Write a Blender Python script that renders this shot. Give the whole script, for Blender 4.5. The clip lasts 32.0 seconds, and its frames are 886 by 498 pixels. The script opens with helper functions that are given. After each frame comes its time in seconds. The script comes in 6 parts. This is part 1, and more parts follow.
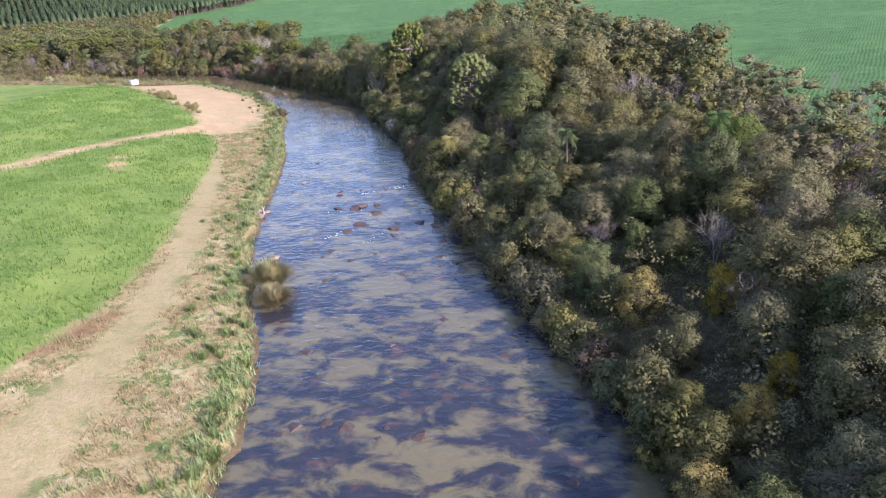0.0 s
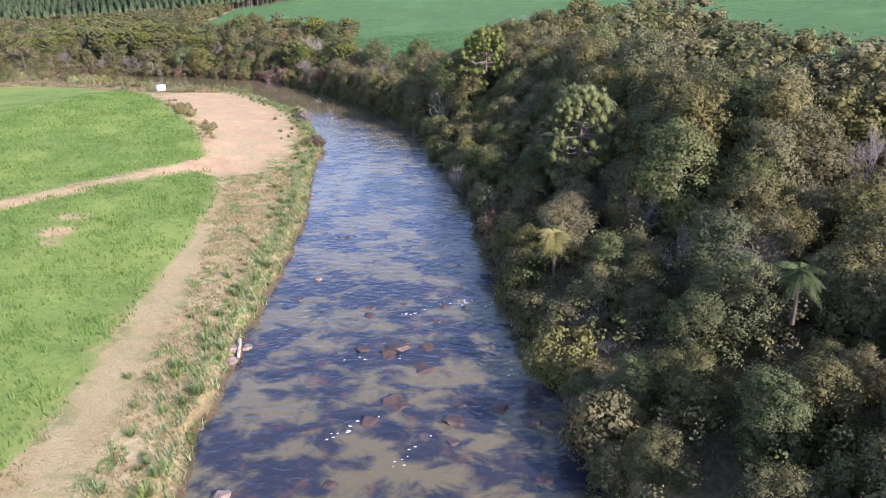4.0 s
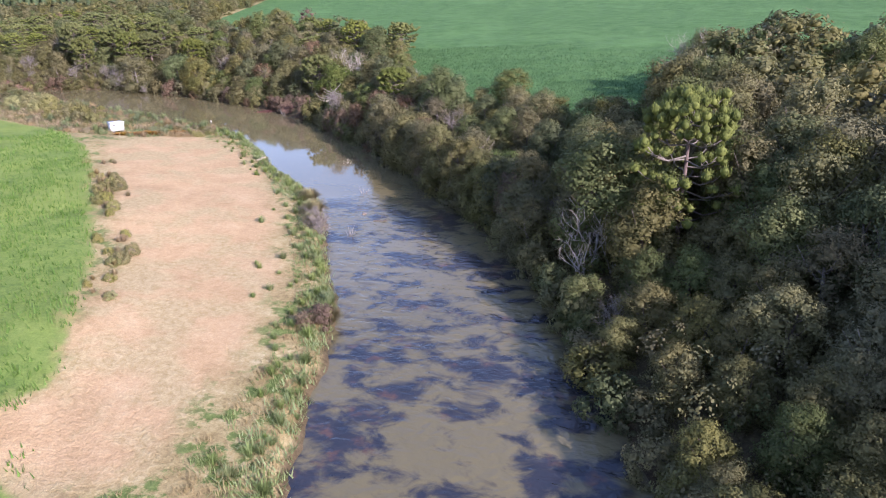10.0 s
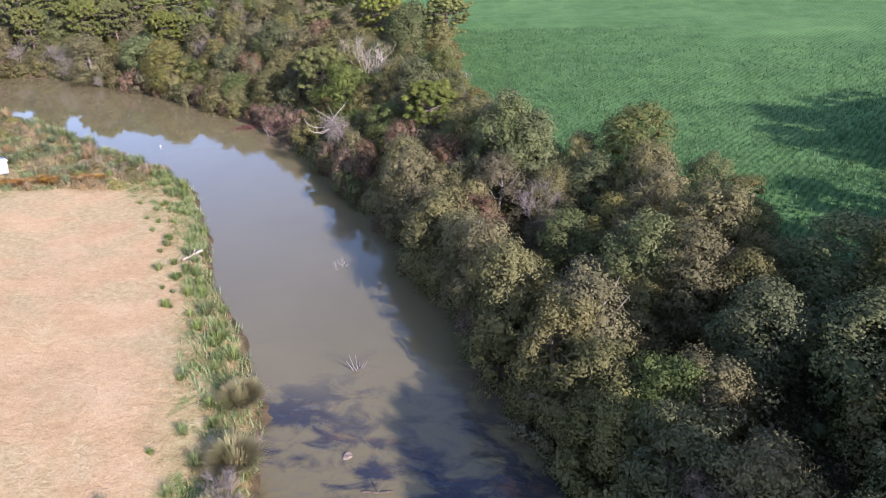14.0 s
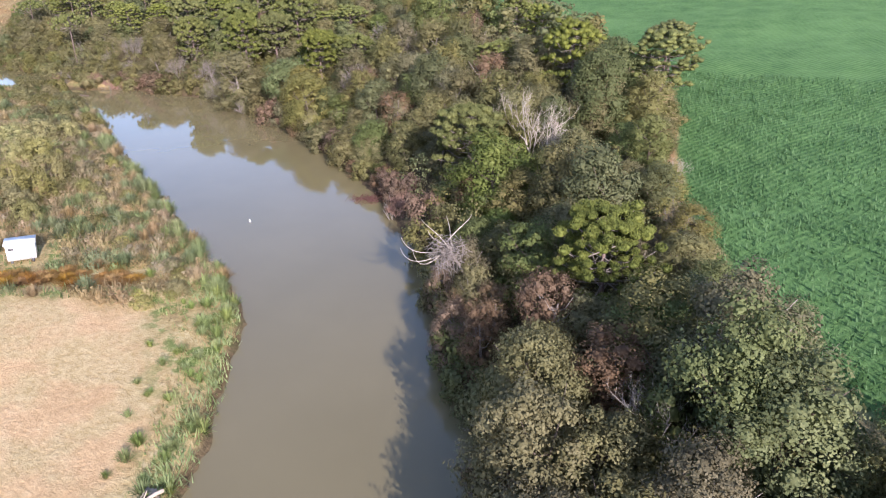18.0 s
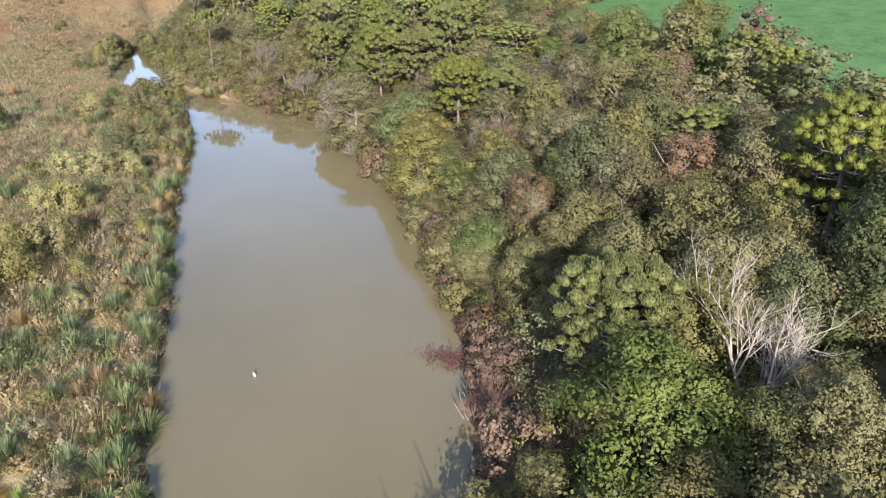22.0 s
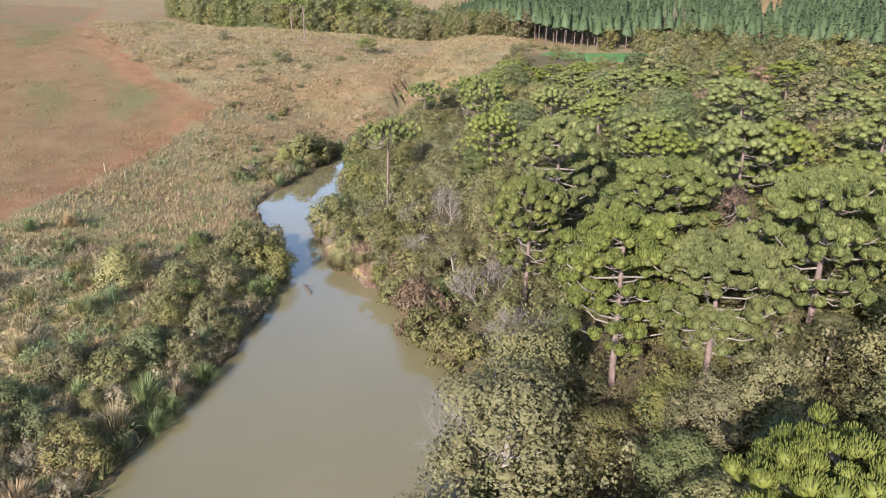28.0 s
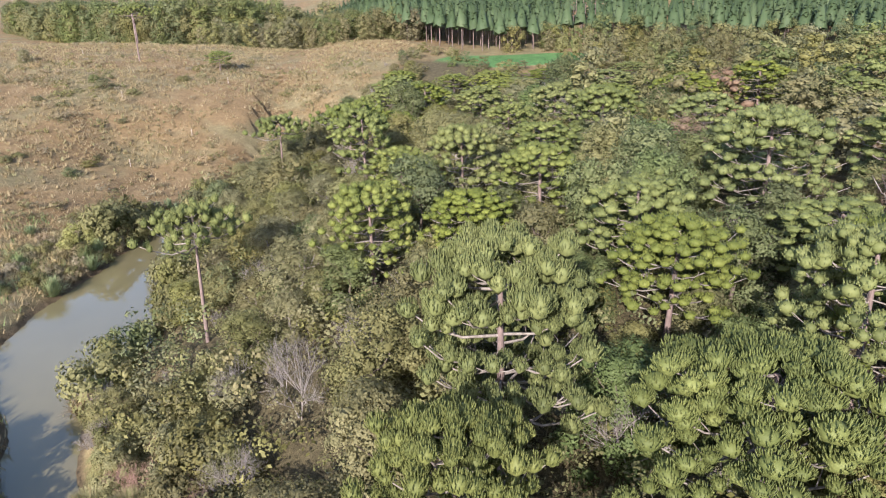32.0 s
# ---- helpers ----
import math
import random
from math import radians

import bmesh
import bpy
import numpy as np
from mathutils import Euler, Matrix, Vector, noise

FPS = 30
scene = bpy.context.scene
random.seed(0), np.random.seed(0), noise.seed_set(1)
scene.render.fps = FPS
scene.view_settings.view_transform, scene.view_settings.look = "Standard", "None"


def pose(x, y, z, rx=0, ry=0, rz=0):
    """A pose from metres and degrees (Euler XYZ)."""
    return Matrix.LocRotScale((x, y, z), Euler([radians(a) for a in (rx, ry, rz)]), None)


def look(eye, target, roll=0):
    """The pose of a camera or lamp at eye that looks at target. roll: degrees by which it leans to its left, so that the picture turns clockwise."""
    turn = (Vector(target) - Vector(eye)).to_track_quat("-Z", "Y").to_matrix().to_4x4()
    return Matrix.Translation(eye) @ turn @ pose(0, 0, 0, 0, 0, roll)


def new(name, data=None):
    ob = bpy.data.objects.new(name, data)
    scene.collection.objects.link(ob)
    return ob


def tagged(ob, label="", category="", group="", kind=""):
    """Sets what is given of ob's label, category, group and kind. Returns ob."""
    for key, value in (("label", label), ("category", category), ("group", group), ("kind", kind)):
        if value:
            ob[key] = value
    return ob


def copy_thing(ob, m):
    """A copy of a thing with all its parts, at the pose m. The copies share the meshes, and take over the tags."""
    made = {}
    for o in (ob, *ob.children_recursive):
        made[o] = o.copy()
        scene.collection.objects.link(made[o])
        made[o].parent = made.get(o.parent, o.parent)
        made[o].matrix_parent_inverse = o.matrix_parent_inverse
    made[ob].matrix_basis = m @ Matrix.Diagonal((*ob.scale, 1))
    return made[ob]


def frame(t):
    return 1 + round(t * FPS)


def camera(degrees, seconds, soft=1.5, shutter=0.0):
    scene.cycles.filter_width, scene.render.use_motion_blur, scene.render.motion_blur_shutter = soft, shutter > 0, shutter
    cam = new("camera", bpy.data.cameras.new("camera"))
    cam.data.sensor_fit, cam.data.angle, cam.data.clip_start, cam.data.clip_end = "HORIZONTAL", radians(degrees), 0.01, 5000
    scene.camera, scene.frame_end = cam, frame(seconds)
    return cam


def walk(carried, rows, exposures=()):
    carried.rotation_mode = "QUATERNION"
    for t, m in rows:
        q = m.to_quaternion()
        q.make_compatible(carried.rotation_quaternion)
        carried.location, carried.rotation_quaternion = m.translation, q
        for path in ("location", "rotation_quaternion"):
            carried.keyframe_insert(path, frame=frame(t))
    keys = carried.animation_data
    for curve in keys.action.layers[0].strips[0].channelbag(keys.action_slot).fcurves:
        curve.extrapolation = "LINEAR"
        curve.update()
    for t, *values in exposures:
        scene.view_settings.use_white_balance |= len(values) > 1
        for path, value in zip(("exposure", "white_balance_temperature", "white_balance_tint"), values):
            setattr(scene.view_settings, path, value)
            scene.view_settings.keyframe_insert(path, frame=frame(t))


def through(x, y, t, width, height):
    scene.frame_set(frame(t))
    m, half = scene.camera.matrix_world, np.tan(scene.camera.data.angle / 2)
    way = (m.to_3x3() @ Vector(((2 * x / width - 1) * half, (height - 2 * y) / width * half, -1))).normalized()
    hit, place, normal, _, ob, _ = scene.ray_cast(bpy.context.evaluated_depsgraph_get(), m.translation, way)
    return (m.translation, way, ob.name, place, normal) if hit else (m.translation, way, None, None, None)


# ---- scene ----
cam = camera(64.7, 32.0, soft=1.1)
# seconds, eye, a point ahead, roll
PATH = [
    (0, (-0.00, 0.00, 24.72), (-0.098, 9.339, 21.141), -3.13),
    (0.5, (-0.08, 4.45, 24.55), (-0.357, 13.790, 20.980), -2.99),
    (1, (-0.20, 8.98, 24.43), (-0.675, 18.311, 20.874), -2.70),
    (1.5, (-0.41, 13.57, 24.42), (-1.009, 22.896, 20.863), -2.61),
    (2, (-0.63, 18.14, 24.47), (-1.266, 27.460, 20.898), -2.58),
    (2.5, (-0.95, 22.80, 24.46), (-1.606, 32.108, 20.867), -2.67),
    (3, (-1.38, 27.40, 24.46), (-2.051, 36.705, 20.861), -2.60),
    (3.5, (-1.87, 32.00, 24.42), (-2.661, 41.298, 20.817), -2.46),
    (5.5, (-5.42, 50.88, 24.85), (-6.739, 60.112, 21.251), -1.15),
    (6, (-6.45, 56.16, 24.91), (-7.819, 65.385, 21.292), -1.15),
    (6.5, (-7.61, 61.56, 25.07), (-9.054, 70.768, 21.439), -1.12),
    (7, (-8.71, 66.86, 25.22), (-10.205, 76.055, 21.571), -1.19),
    (7.5, (-9.97, 72.11, 25.30), (-11.476, 81.296, 21.649), -1.16),
    (8, (-11.10, 76.96, 25.31), (-12.604, 86.140, 21.647), -1.12),
    (8.5, (-12.28, 82.30, 25.31), (-13.801, 91.473, 21.638), -1.09),
    (9, (-13.51, 87.83, 25.34), (-15.045, 97.002, 21.652), -1.06),
    (9.5, (-14.76, 93.44, 25.38), (-16.308, 102.603, 21.684), -1.04),
    (10, (-16.04, 99.09, 25.32), (-17.598, 108.234, 21.583), -0.85),
    (10.5, (-17.22, 104.90, 25.23), (-18.785, 114.018, 21.443), -0.88),
    (11, (-18.39, 110.73, 25.11), (-19.971, 119.826, 21.260), -0.96),
    (11.5, (-19.53, 116.56, 25.02), (-21.144, 125.628, 21.128), -0.92),
    (12, (-20.68, 122.17, 25.07), (-22.306, 131.171, 21.036), -0.90),
    (12.5, (-21.82, 127.71, 25.07), (-23.457, 136.632, 20.864), -1.00),
    (13, (-22.95, 133.26, 25.00), (-24.598, 142.113, 20.657), -1.29),
    (13.5, (-24.14, 138.67, 25.11), (-25.981, 147.496, 20.786), -1.14),
    (14, (-25.43, 144.10, 25.31), (-27.545, 152.868, 20.991), -0.70),
    (14.5, (-26.68, 149.22, 25.51), (-29.071, 157.913, 21.188), -0.56),
    (16.5, (-29.12, 165.69, 25.66), (-32.482, 174.009, 21.245), -2.30),
    (17, (-29.88, 168.89, 25.64), (-33.733, 177.008, 21.259), -1.91),
    (17.5, (-30.60, 171.84, 25.66), (-34.947, 179.729, 21.307), -1.37),
    (18, (-31.36, 174.70, 25.79), (-36.094, 182.364, 21.438), -1.22),
    (18.5, (-32.33, 177.63, 25.90), (-37.292, 185.130, 21.531), -1.14),
    (19, (-33.49, 180.75, 25.95), (-38.669, 188.106, 21.573), -1.15),
    (19.5, (-35.02, 184.00, 25.79), (-40.374, 191.226, 21.418), -0.96),
    (20, (-36.73, 187.40, 25.61), (-42.332, 194.440, 21.242), -0.63),
    (20.5, (-38.55, 190.99, 25.56), (-44.482, 197.749, 21.184), -0.42),
    (21, (-40.54, 194.67, 25.46), (-46.775, 201.152, 21.081), -0.22),
    (21.5, (-42.75, 198.34, 25.40), (-49.230, 204.564, 21.010), -0.06),
    (22, (-45.12, 202.03, 25.25), (-51.827, 207.999, 20.852), 0.04),
    (22.5, (-47.69, 205.65, 25.15), (-54.626, 211.353, 20.742), 0.17),
    (23, (-50.39, 209.16, 24.96), (-57.590, 214.517, 20.552), 0.51),
    (23.5, (-53.32, 212.55, 24.78), (-60.830, 217.474, 20.365), 0.86),
    (24, (-56.41, 215.79, 24.59), (-64.240, 220.167, 20.173), 1.50),
    (24.5, (-59.78, 218.95, 24.44), (-67.895, 222.753, 20.001), 1.98),
    (25, (-63.28, 222.07, 24.23), (-71.615, 225.332, 19.778), 2.28),
    (25.5, (-66.93, 225.09, 24.04), (-75.397, 228.050, 19.625), 2.37),
    (26, (-70.67, 227.80, 23.86), (-79.342, 230.736, 19.836), 2.16),
    (26.5, (-74.53, 230.29, 23.62), (-83.401, 233.257, 20.074), 1.92),
    (28.5, (-91.64, 240.43, 21.62), (-100.834, 242.393, 18.207), 0.50),
    (29, (-95.68, 242.27, 21.35), (-104.957, 243.801, 17.938), 0.56),
    (29.5, (-99.64, 243.89, 21.10), (-108.913, 245.411, 17.691), 0.42),
    (30, (-103.45, 245.21, 20.96), (-112.683, 247.039, 17.569), 0.13),
    (30.5, (-106.89, 246.38, 21.05), (-116.017, 248.647, 17.647), -0.32),
    (31, (-109.83, 247.38, 21.20), (-118.863, 250.005, 17.794), -0.74),
    (31.5, (-112.17, 248.15, 21.38), (-121.078, 251.155, 17.969), -1.17),
    (32, (-113.92, 248.70, 21.54), (-122.598, 252.303, 18.123), -1.65),
]
# seconds, stops, kelvin, tint: the clip's own colour drift
EXPOSURES = [(0, 1.05, 5800, 31), (6, 1.0, 5800, 33), (13, 0.97, 5850, 31), (20, 1.08, 6150, 24), (25, 1.12, 6250, 17), (32, 1.18, 6050, 18)]
walk(cam, [(t, look(eye, target, roll)) for t, eye, target, roll in PATH], EXPOSURES)

# ---- light: a low winter sun from behind and to the side, clear sky ----
SUN_ELEVATION, SUN_AZIMUTH = 25.0, 128.0      # azimuth clockwise from +y
world = bpy.data.worlds.new("sky")
scene.world = world
world.use_nodes = True
wn = world.node_tree.nodes
sky = wn.new("ShaderNodeTexSky")
sky.sky_type, sky.sun_disc = "NISHITA", False
sky.sun_elevation, sky.sun_rotation = radians(SUN_ELEVATION), radians(SUN_AZIMUTH)
wn["Background"].inputs["Strength"].default_value = 0.15
world.node_tree.links.new(sky.outputs["Color"], wn["Background"].inputs["Color"])
sun = new("sun", bpy.data.lights.new("sun", "SUN"))
sun.data.energy, sun.data.angle, sun.data.color = 4.7, radians(0.6), (1.0, 0.93, 0.82)
_az, _el = radians(SUN_AZIMUTH), radians(SUN_ELEVATION)
SUN_WAY = Vector((math.sin(_az) * math.cos(_el), math.cos(_az) * math.cos(_el), math.sin(_el)))
sun.matrix_world = look(SUN_WAY * 200, (0, 0, 0))

# ---- materials ----
def material(name):
    m = bpy.data.materials.new(name)
    m.use_nodes = True
    t = m.node_tree
    return m, t, t.nodes["Principled BSDF"]


def node(t, kind, **values):
    n = t.nodes.new(kind)
    for key, value in values.items():
        n.inputs[key.replace("_", " ")].default_value = value
    return n


def noise_tex(t, vec, scale, detail=4.0, rough=0.55, distort=0.0):
    n = node(t, "ShaderNodeTexNoise", Scale=scale, Detail=detail, Roughness=rough, Distortion=distort)
    t.links.new(vec, n.inputs["Vector"])
    return n.outputs["Fac"]


def mapped(t, vec, scale=(1, 1, 1), turn=0.0):
    n = t.nodes.new("ShaderNodeMapping")
    n.inputs["Scale"].default_value, n.inputs["Rotation"].default_value = scale, (0, 0, turn)
    t.links.new(vec, n.inputs["Vector"])
    return n.outputs["Vector"]


def ramp(t, fac, *stops):
    n = t.nodes.new("ShaderNodeValToRGB")
    e = n.color_ramp.elements
    while len(e) < len(stops):
        e.new(0.5)
    for el, (at, col) in zip(e, stops):
        el.position, el.color = at, (*col, 1) if len(col) == 3 else col
    t.links.new(fac, n.inputs["Fac"])
    return n.outputs["Color"]


def mix(t, fac, a, b, how="MIX"):
    n = t.nodes.new("ShaderNodeMix")
    n.data_type, n.blend_type = "RGBA", how
    for key, v in ((0, fac), (6, a), (7, b)):
        if isinstance(v, bpy.types.NodeSocket):
            t.links.new(v, n.inputs[key])
        else:
            n.inputs[key].default_value = v if key == 0 else (*v, 1)
    return n.outputs[2]


def calc(t, how, a, b=0.0, c=0.0, clamp=False):
    n = t.nodes.new("ShaderNodeMath")
    n.operation, n.use_clamp = how, clamp
    for i, v in enumerate((a, b, c)):
        if isinstance(v, bpy.types.NodeSocket):
            t.links.new(v, n.inputs[i])
        else:
            n.inputs[i].default_value = v
    return n.outputs[0]


def step(t, x, lo, hi):
    n = t.nodes.new("ShaderNodeMapRange")
    n.interpolation_type = "SMOOTHSTEP"
    n.inputs["From Min"].default_value, n.inputs["From Max"].default_value = lo, hi
    t.links.new(x, n.inputs["Value"])
    return n.outputs["Result"]


def bump(t, b, height, strength, distance):
    n = node(t, "ShaderNodeBump", Strength=strength, Distance=distance)
    t.links.new(height, n.inputs["Height"])
    t.links.new(n.outputs["Normal"], b.inputs["Normal"])


def attr(t, name):
    n = t.nodes.new("ShaderNodeAttribute")
    n.attribute_name = name
    return n.outputs["Fac"]


def position(t):
    return t.nodes.new("ShaderNodeNewGeometry").outputs["Position"]


def foliage(name, dark, mid, light, through=0.34, spread=0.12, hue=0.012):
    """Leaves: three tones by leaf, a shift by plant, some light let through."""
    m, t, b = material(name)
    geo = t.nodes.new("ShaderNodeNewGeometry")
    info = t.nodes.new("ShaderNodeObjectInfo")
    patch = noise_tex(t, geo.outputs["Position"], 0.55, 3)
    tone = calc(t, "ADD", calc(t, "MULTIPLY", geo.outputs["Random Per Island"], 0.24), calc(t, "MULTIPLY", patch, 0.76))
    col = ramp(t, tone, (0.12, dark), (0.5, mid), (0.95, light))
    hs = t.nodes.new("ShaderNodeHueSaturation")
    t.links.new(col, hs.inputs["Color"])
    r = calc(t, "FRACT", calc(t, "ADD", info.outputs["Random"], attr(t, "shift")))
    t.links.new(calc(t, "ADD", 0.5 - hue, calc(t, "MULTIPLY", r, 2 * hue)), hs.inputs["Hue"])
    r2 = calc(t, "FRACT", calc(t, "MULTIPLY", r, 7.31))
    t.links.new(calc(t, "ADD", 1 - spread * 1.6, calc(t, "MULTIPLY", r2, 3.2 * spread)), hs.inputs["Value"])
    r3 = calc(t, "FRACT", calc(t, "MULTIPLY", r, 13.7))
    t.links.new(calc(t, "ADD", 0.84, calc(t, "MULTIPLY", r3, 0.26)), hs.inputs["Saturation"])
    col = hs.outputs["Color"]
    t.links.new(col, b.inputs["Base Color"])
    b.inputs["Roughness"].default_value = 0.65
    b.inputs["Specular IOR Level"].default_value = 0.2
    tr = t.nodes.new("ShaderNodeBsdfTranslucent")
    t.links.new(col, tr.inputs["Color"])
    mx = node(t, "ShaderNodeMixShader", Fac=through)
    t.links.new(b.outputs[0], mx.inputs[1])
    t.links.new(tr.outputs[0], mx.inputs[2])
    t.links.new(mx.outputs[0], t.nodes["Material Output"].inputs["Surface"])
    return m


def bark(name, dark, light, scale=6.0, rough=0.85):
    m, t, b = material(name)
    p = position(t)
    f = noise_tex(t, mapped(t, p, (1, 1, 0.35)), scale, 6, 0.65)
    g = noise_tex(t, p, 0.8, 2)
    t.links.new(mix(t, calc(t, "MULTIPLY", g, 0.4), ramp(t, f, (0.3, dark), (0.7, light)), dark), b.inputs["Base Color"])
    b.inputs["Roughness"].default_value = rough
    bump(t, b, f, 0.5, 0.03)
    return m


def plain(name, dark, light, scale=3.0, rough=0.8, depth=0.02):
    m, t, b = material(name)
    f = noise_tex(t, position(t), scale, 6, 0.6)
    t.links.new(ramp(t, f, (0.25, dark), (0.75, light)), b.inputs["Base Color"])
    b.inputs["Roughness"].default_value = rough
    bump(t, b, f, 0.4, depth)
    return m


LEAF = {
    "olive": foliage("olive_leaves", (0.074, 0.075, 0.026), (0.176, 0.166, 0.064), (0.305, 0.282, 0.122)),
    "deep": foliage("deep_green_leaves", (0.056, 0.068, 0.025), (0.130, 0.150, 0.056), (0.252, 0.262, 0.112)),
    "grey": foliage("grey_green_leaves", (0.080, 0.075, 0.034), (0.176, 0.162, 0.076), (0.305, 0.282, 0.140), hue=0.015),
    "bright": foliage("bright_green_leaves", (0.056, 0.080, 0.022), (0.130, 0.168, 0.052), (0.235, 0.268, 0.100), spread=0.1, hue=0.012),
    "gold": foliage("golden_leaves", (0.16, 0.115, 0.022), (0.34, 0.25, 0.050), (0.48, 0.38, 0.095), spread=0.1, hue=0.012),
    "amber": foliage("amber_green_leaves", (0.100, 0.094, 0.030), (0.210, 0.190, 0.066), (0.345, 0.312, 0.125), spread=0.1, hue=0.014),
    "rust": foliage("rusty_leaves", (0.095, 0.062, 0.036), (0.19, 0.13, 0.08), (0.31, 0.23, 0.155), spread=0.1, hue=0.01),
    "needle": foliage("araucaria_needles", (0.043, 0.057, 0.014), (0.118, 0.136, 0.032), (0.226, 0.240, 0.062), 0.12, 0.05, 0.006),
    "pine": foliage("plantation_needles", (0.027, 0.045, 0.019), (0.056, 0.082, 0.036), (0.099, 0.124, 0.061), 0.1, 0.14, 0.015),
    "palm": foliage("palm_fronds", (0.092, 0.100, 0.023), (0.246, 0.230, 0.062), (0.430, 0.380, 0.146)),
    "fan": foliage("green_palm_fronds", (0.035, 0.065, 0.018), (0.09, 0.13, 0.045), (0.19, 0.23, 0.10)),
    "pampas": foliage("pampas_blades", (0.078, 0.106, 0.040), (0.182, 0.222, 0.098), (0.345, 0.375, 0.190)),
    "fresh": foliage("fresh_grass", (0.090, 0.125, 0.036), (0.215, 0.270, 0.090), (0.40, 0.44, 0.18)),
    "reed": foliage("reed_blades", (0.149, 0.142, 0.054), (0.304, 0.290, 0.124), (0.499, 0.459, 0.230), spread=0.1),
    "ochre": foliage("ochre_grass", (0.16, 0.085, 0.022), (0.30, 0.175, 0.05), (0.42, 0.27, 0.10), spread=0.08),
    "straw": foliage("dry_grass_blades", (0.19, 0.14, 0.07), (0.33, 0.255, 0.135), (0.47, 0.385, 0.225), spread=0.08),
    "brownbrush": foliage("brown_brush", (0.132, 0.108, 0.060), (0.265, 0.222, 0.130), (0.395, 0.342, 0.210), spread=0.08, hue=0.008),
    "heathgrass": foliage("heath_grass", (0.150, 0.118, 0.060), (0.285, 0.232, 0.124), (0.42, 0.350, 0.205), spread=0.1),
    "red": foliage("red_water_weed", (0.089, 0.041, 0.039), (0.178, 0.090, 0.076), (0.275, 0.179, 0.138)),
    "yellowgreen": foliage("yellow_green_leaves", (0.138, 0.132, 0.046), (0.270, 0.256, 0.094), (0.41, 0.385, 0.165)),
    "eastcrop": foliage("far_crop_blades", (0.030, 0.080, 0.023), (0.064, 0.142, 0.044), (0.108, 0.205, 0.066), hue=0.012),
    "crop": foliage("crop_blades", (0.062, 0.125, 0.032), (0.140, 0.225, 0.056), (0.255, 0.335, 0.105), hue=0.012),
}
BARK = bark("brown_bark", (0.05, 0.038, 0.028), (0.17, 0.13, 0.10))
BARK_PALE = bark("pale_bark", (0.22, 0.19, 0.15), (0.52, 0.47, 0.40))
BARK_BOUGH = bark("grey_bough_bark", (0.13, 0.11, 0.09), (0.32, 0.275, 0.235))
BARK_ARAUCARIA = bark("araucaria_bark", (0.10, 0.07, 0.06), (0.26, 0.19, 0.165))
BARK_GREY = bark("grey_twigs", (0.13, 0.11, 0.095), (0.36, 0.32, 0.285))
BARK_PURPLE = bark("purplish_twigs", (0.10, 0.075, 0.085), (0.25, 0.205, 0.22))
ROCK = plain("river_rock", (0.030, 0.022, 0.020), (0.12, 0.075, 0.058), 2.2, 0.55, 0.06)
ROCK_PALE = plain("pale_bank_rock", (0.13, 0.10, 0.075), (0.33, 0.26, 0.20), 3.0, 0.85, 0.05)
WOOD_PALE = plain("weathered_wood", (0.26, 0.20, 0.15), (0.50, 0.42, 0.34), 5.0, 0.8)
WHITE = plain("white_painted_sheet", (0.70, 0.70, 0.69), (0.85, 0.85, 0.84), 2.5, 0.45)
GREY_DARK = plain("dark_grey_metal", (0.05, 0.05, 0.055), (0.12, 0.12, 0.125), 4.0, 0.5)
FOAM = plain("river_foam", (0.62, 0.64, 0.66), (0.85, 0.86, 0.87), 9.0, 0.7)

# ---- the plan: river, land heights, zones ----
# the river's middle line: x, y, half width
RIVER = np.array([
    (60, -900, 13), (14, -200, 13), (4, -60, 13), (1, 0, 12.5), (-1, 30, 12), (-3, 44, 11), (-7.5, 60, 10.8), (-11, 78, 10.8),
    (-13.7, 95, 9.8), (-16, 113, 10), (-20.5, 131, 9.5), (-24.5, 148, 8.6), (-29.5, 161, 8.4), (-37.5, 177, 7), (-47, 190.5, 8.0),
    (-54.5, 200.5, 7.3), (-63, 210.5, 7.4), (-73, 217.5, 9), (-84, 224, 9.8), (-96, 230, 10.4), (-108.5, 235.5, 10), (-121.5, 240.5, 8.4),
    (-135.5, 242, 5), (-144.7, 241.2, 2.0), (-154, 241.4, 2.5), (-163.5, 242.2, 5.2), (-173, 244.8, 3.8), (-184, 248.5, 2), (-192, 252, 0.9),
    (-230, 268, 0.1), (-420, 330, 0.1), (-1100, 560, 0.1)], float)


def spline(pts, per=14):
    out = []
    p = np.vstack([2 * pts[0] - pts[1], pts, 2 * pts[-1] - pts[-2]])
    for i in range(1, len(p) - 2):
        a, b, c, d = p[i - 1 : i + 3]
        for u in np.arange(per) / per:
            m0, m1 = (c - a) / 2, (d - b) / 2
            k = np.linalg.norm((c - b)[:2])
            m0 *= min(1, k / (np.linalg.norm(m0[:2]) + 1e-9)); m1 *= min(1, k / (np.linalg.norm(m1[:2]) + 1e-9))
            out.append((2*u**3 - 3*u**2 + 1) * b + (u**3 - 2*u**2 + u) * m0 + (-2*u**3 + 3*u**2) * c + (u**3 - u**2) * m1)
    return np.array(out + [pts[-1]])


MID = spline(RIVER)
WAY = np.gradient(MID[:, :2], axis=0)
WAY /= np.linalg.norm(WAY, axis=1)[:, None]


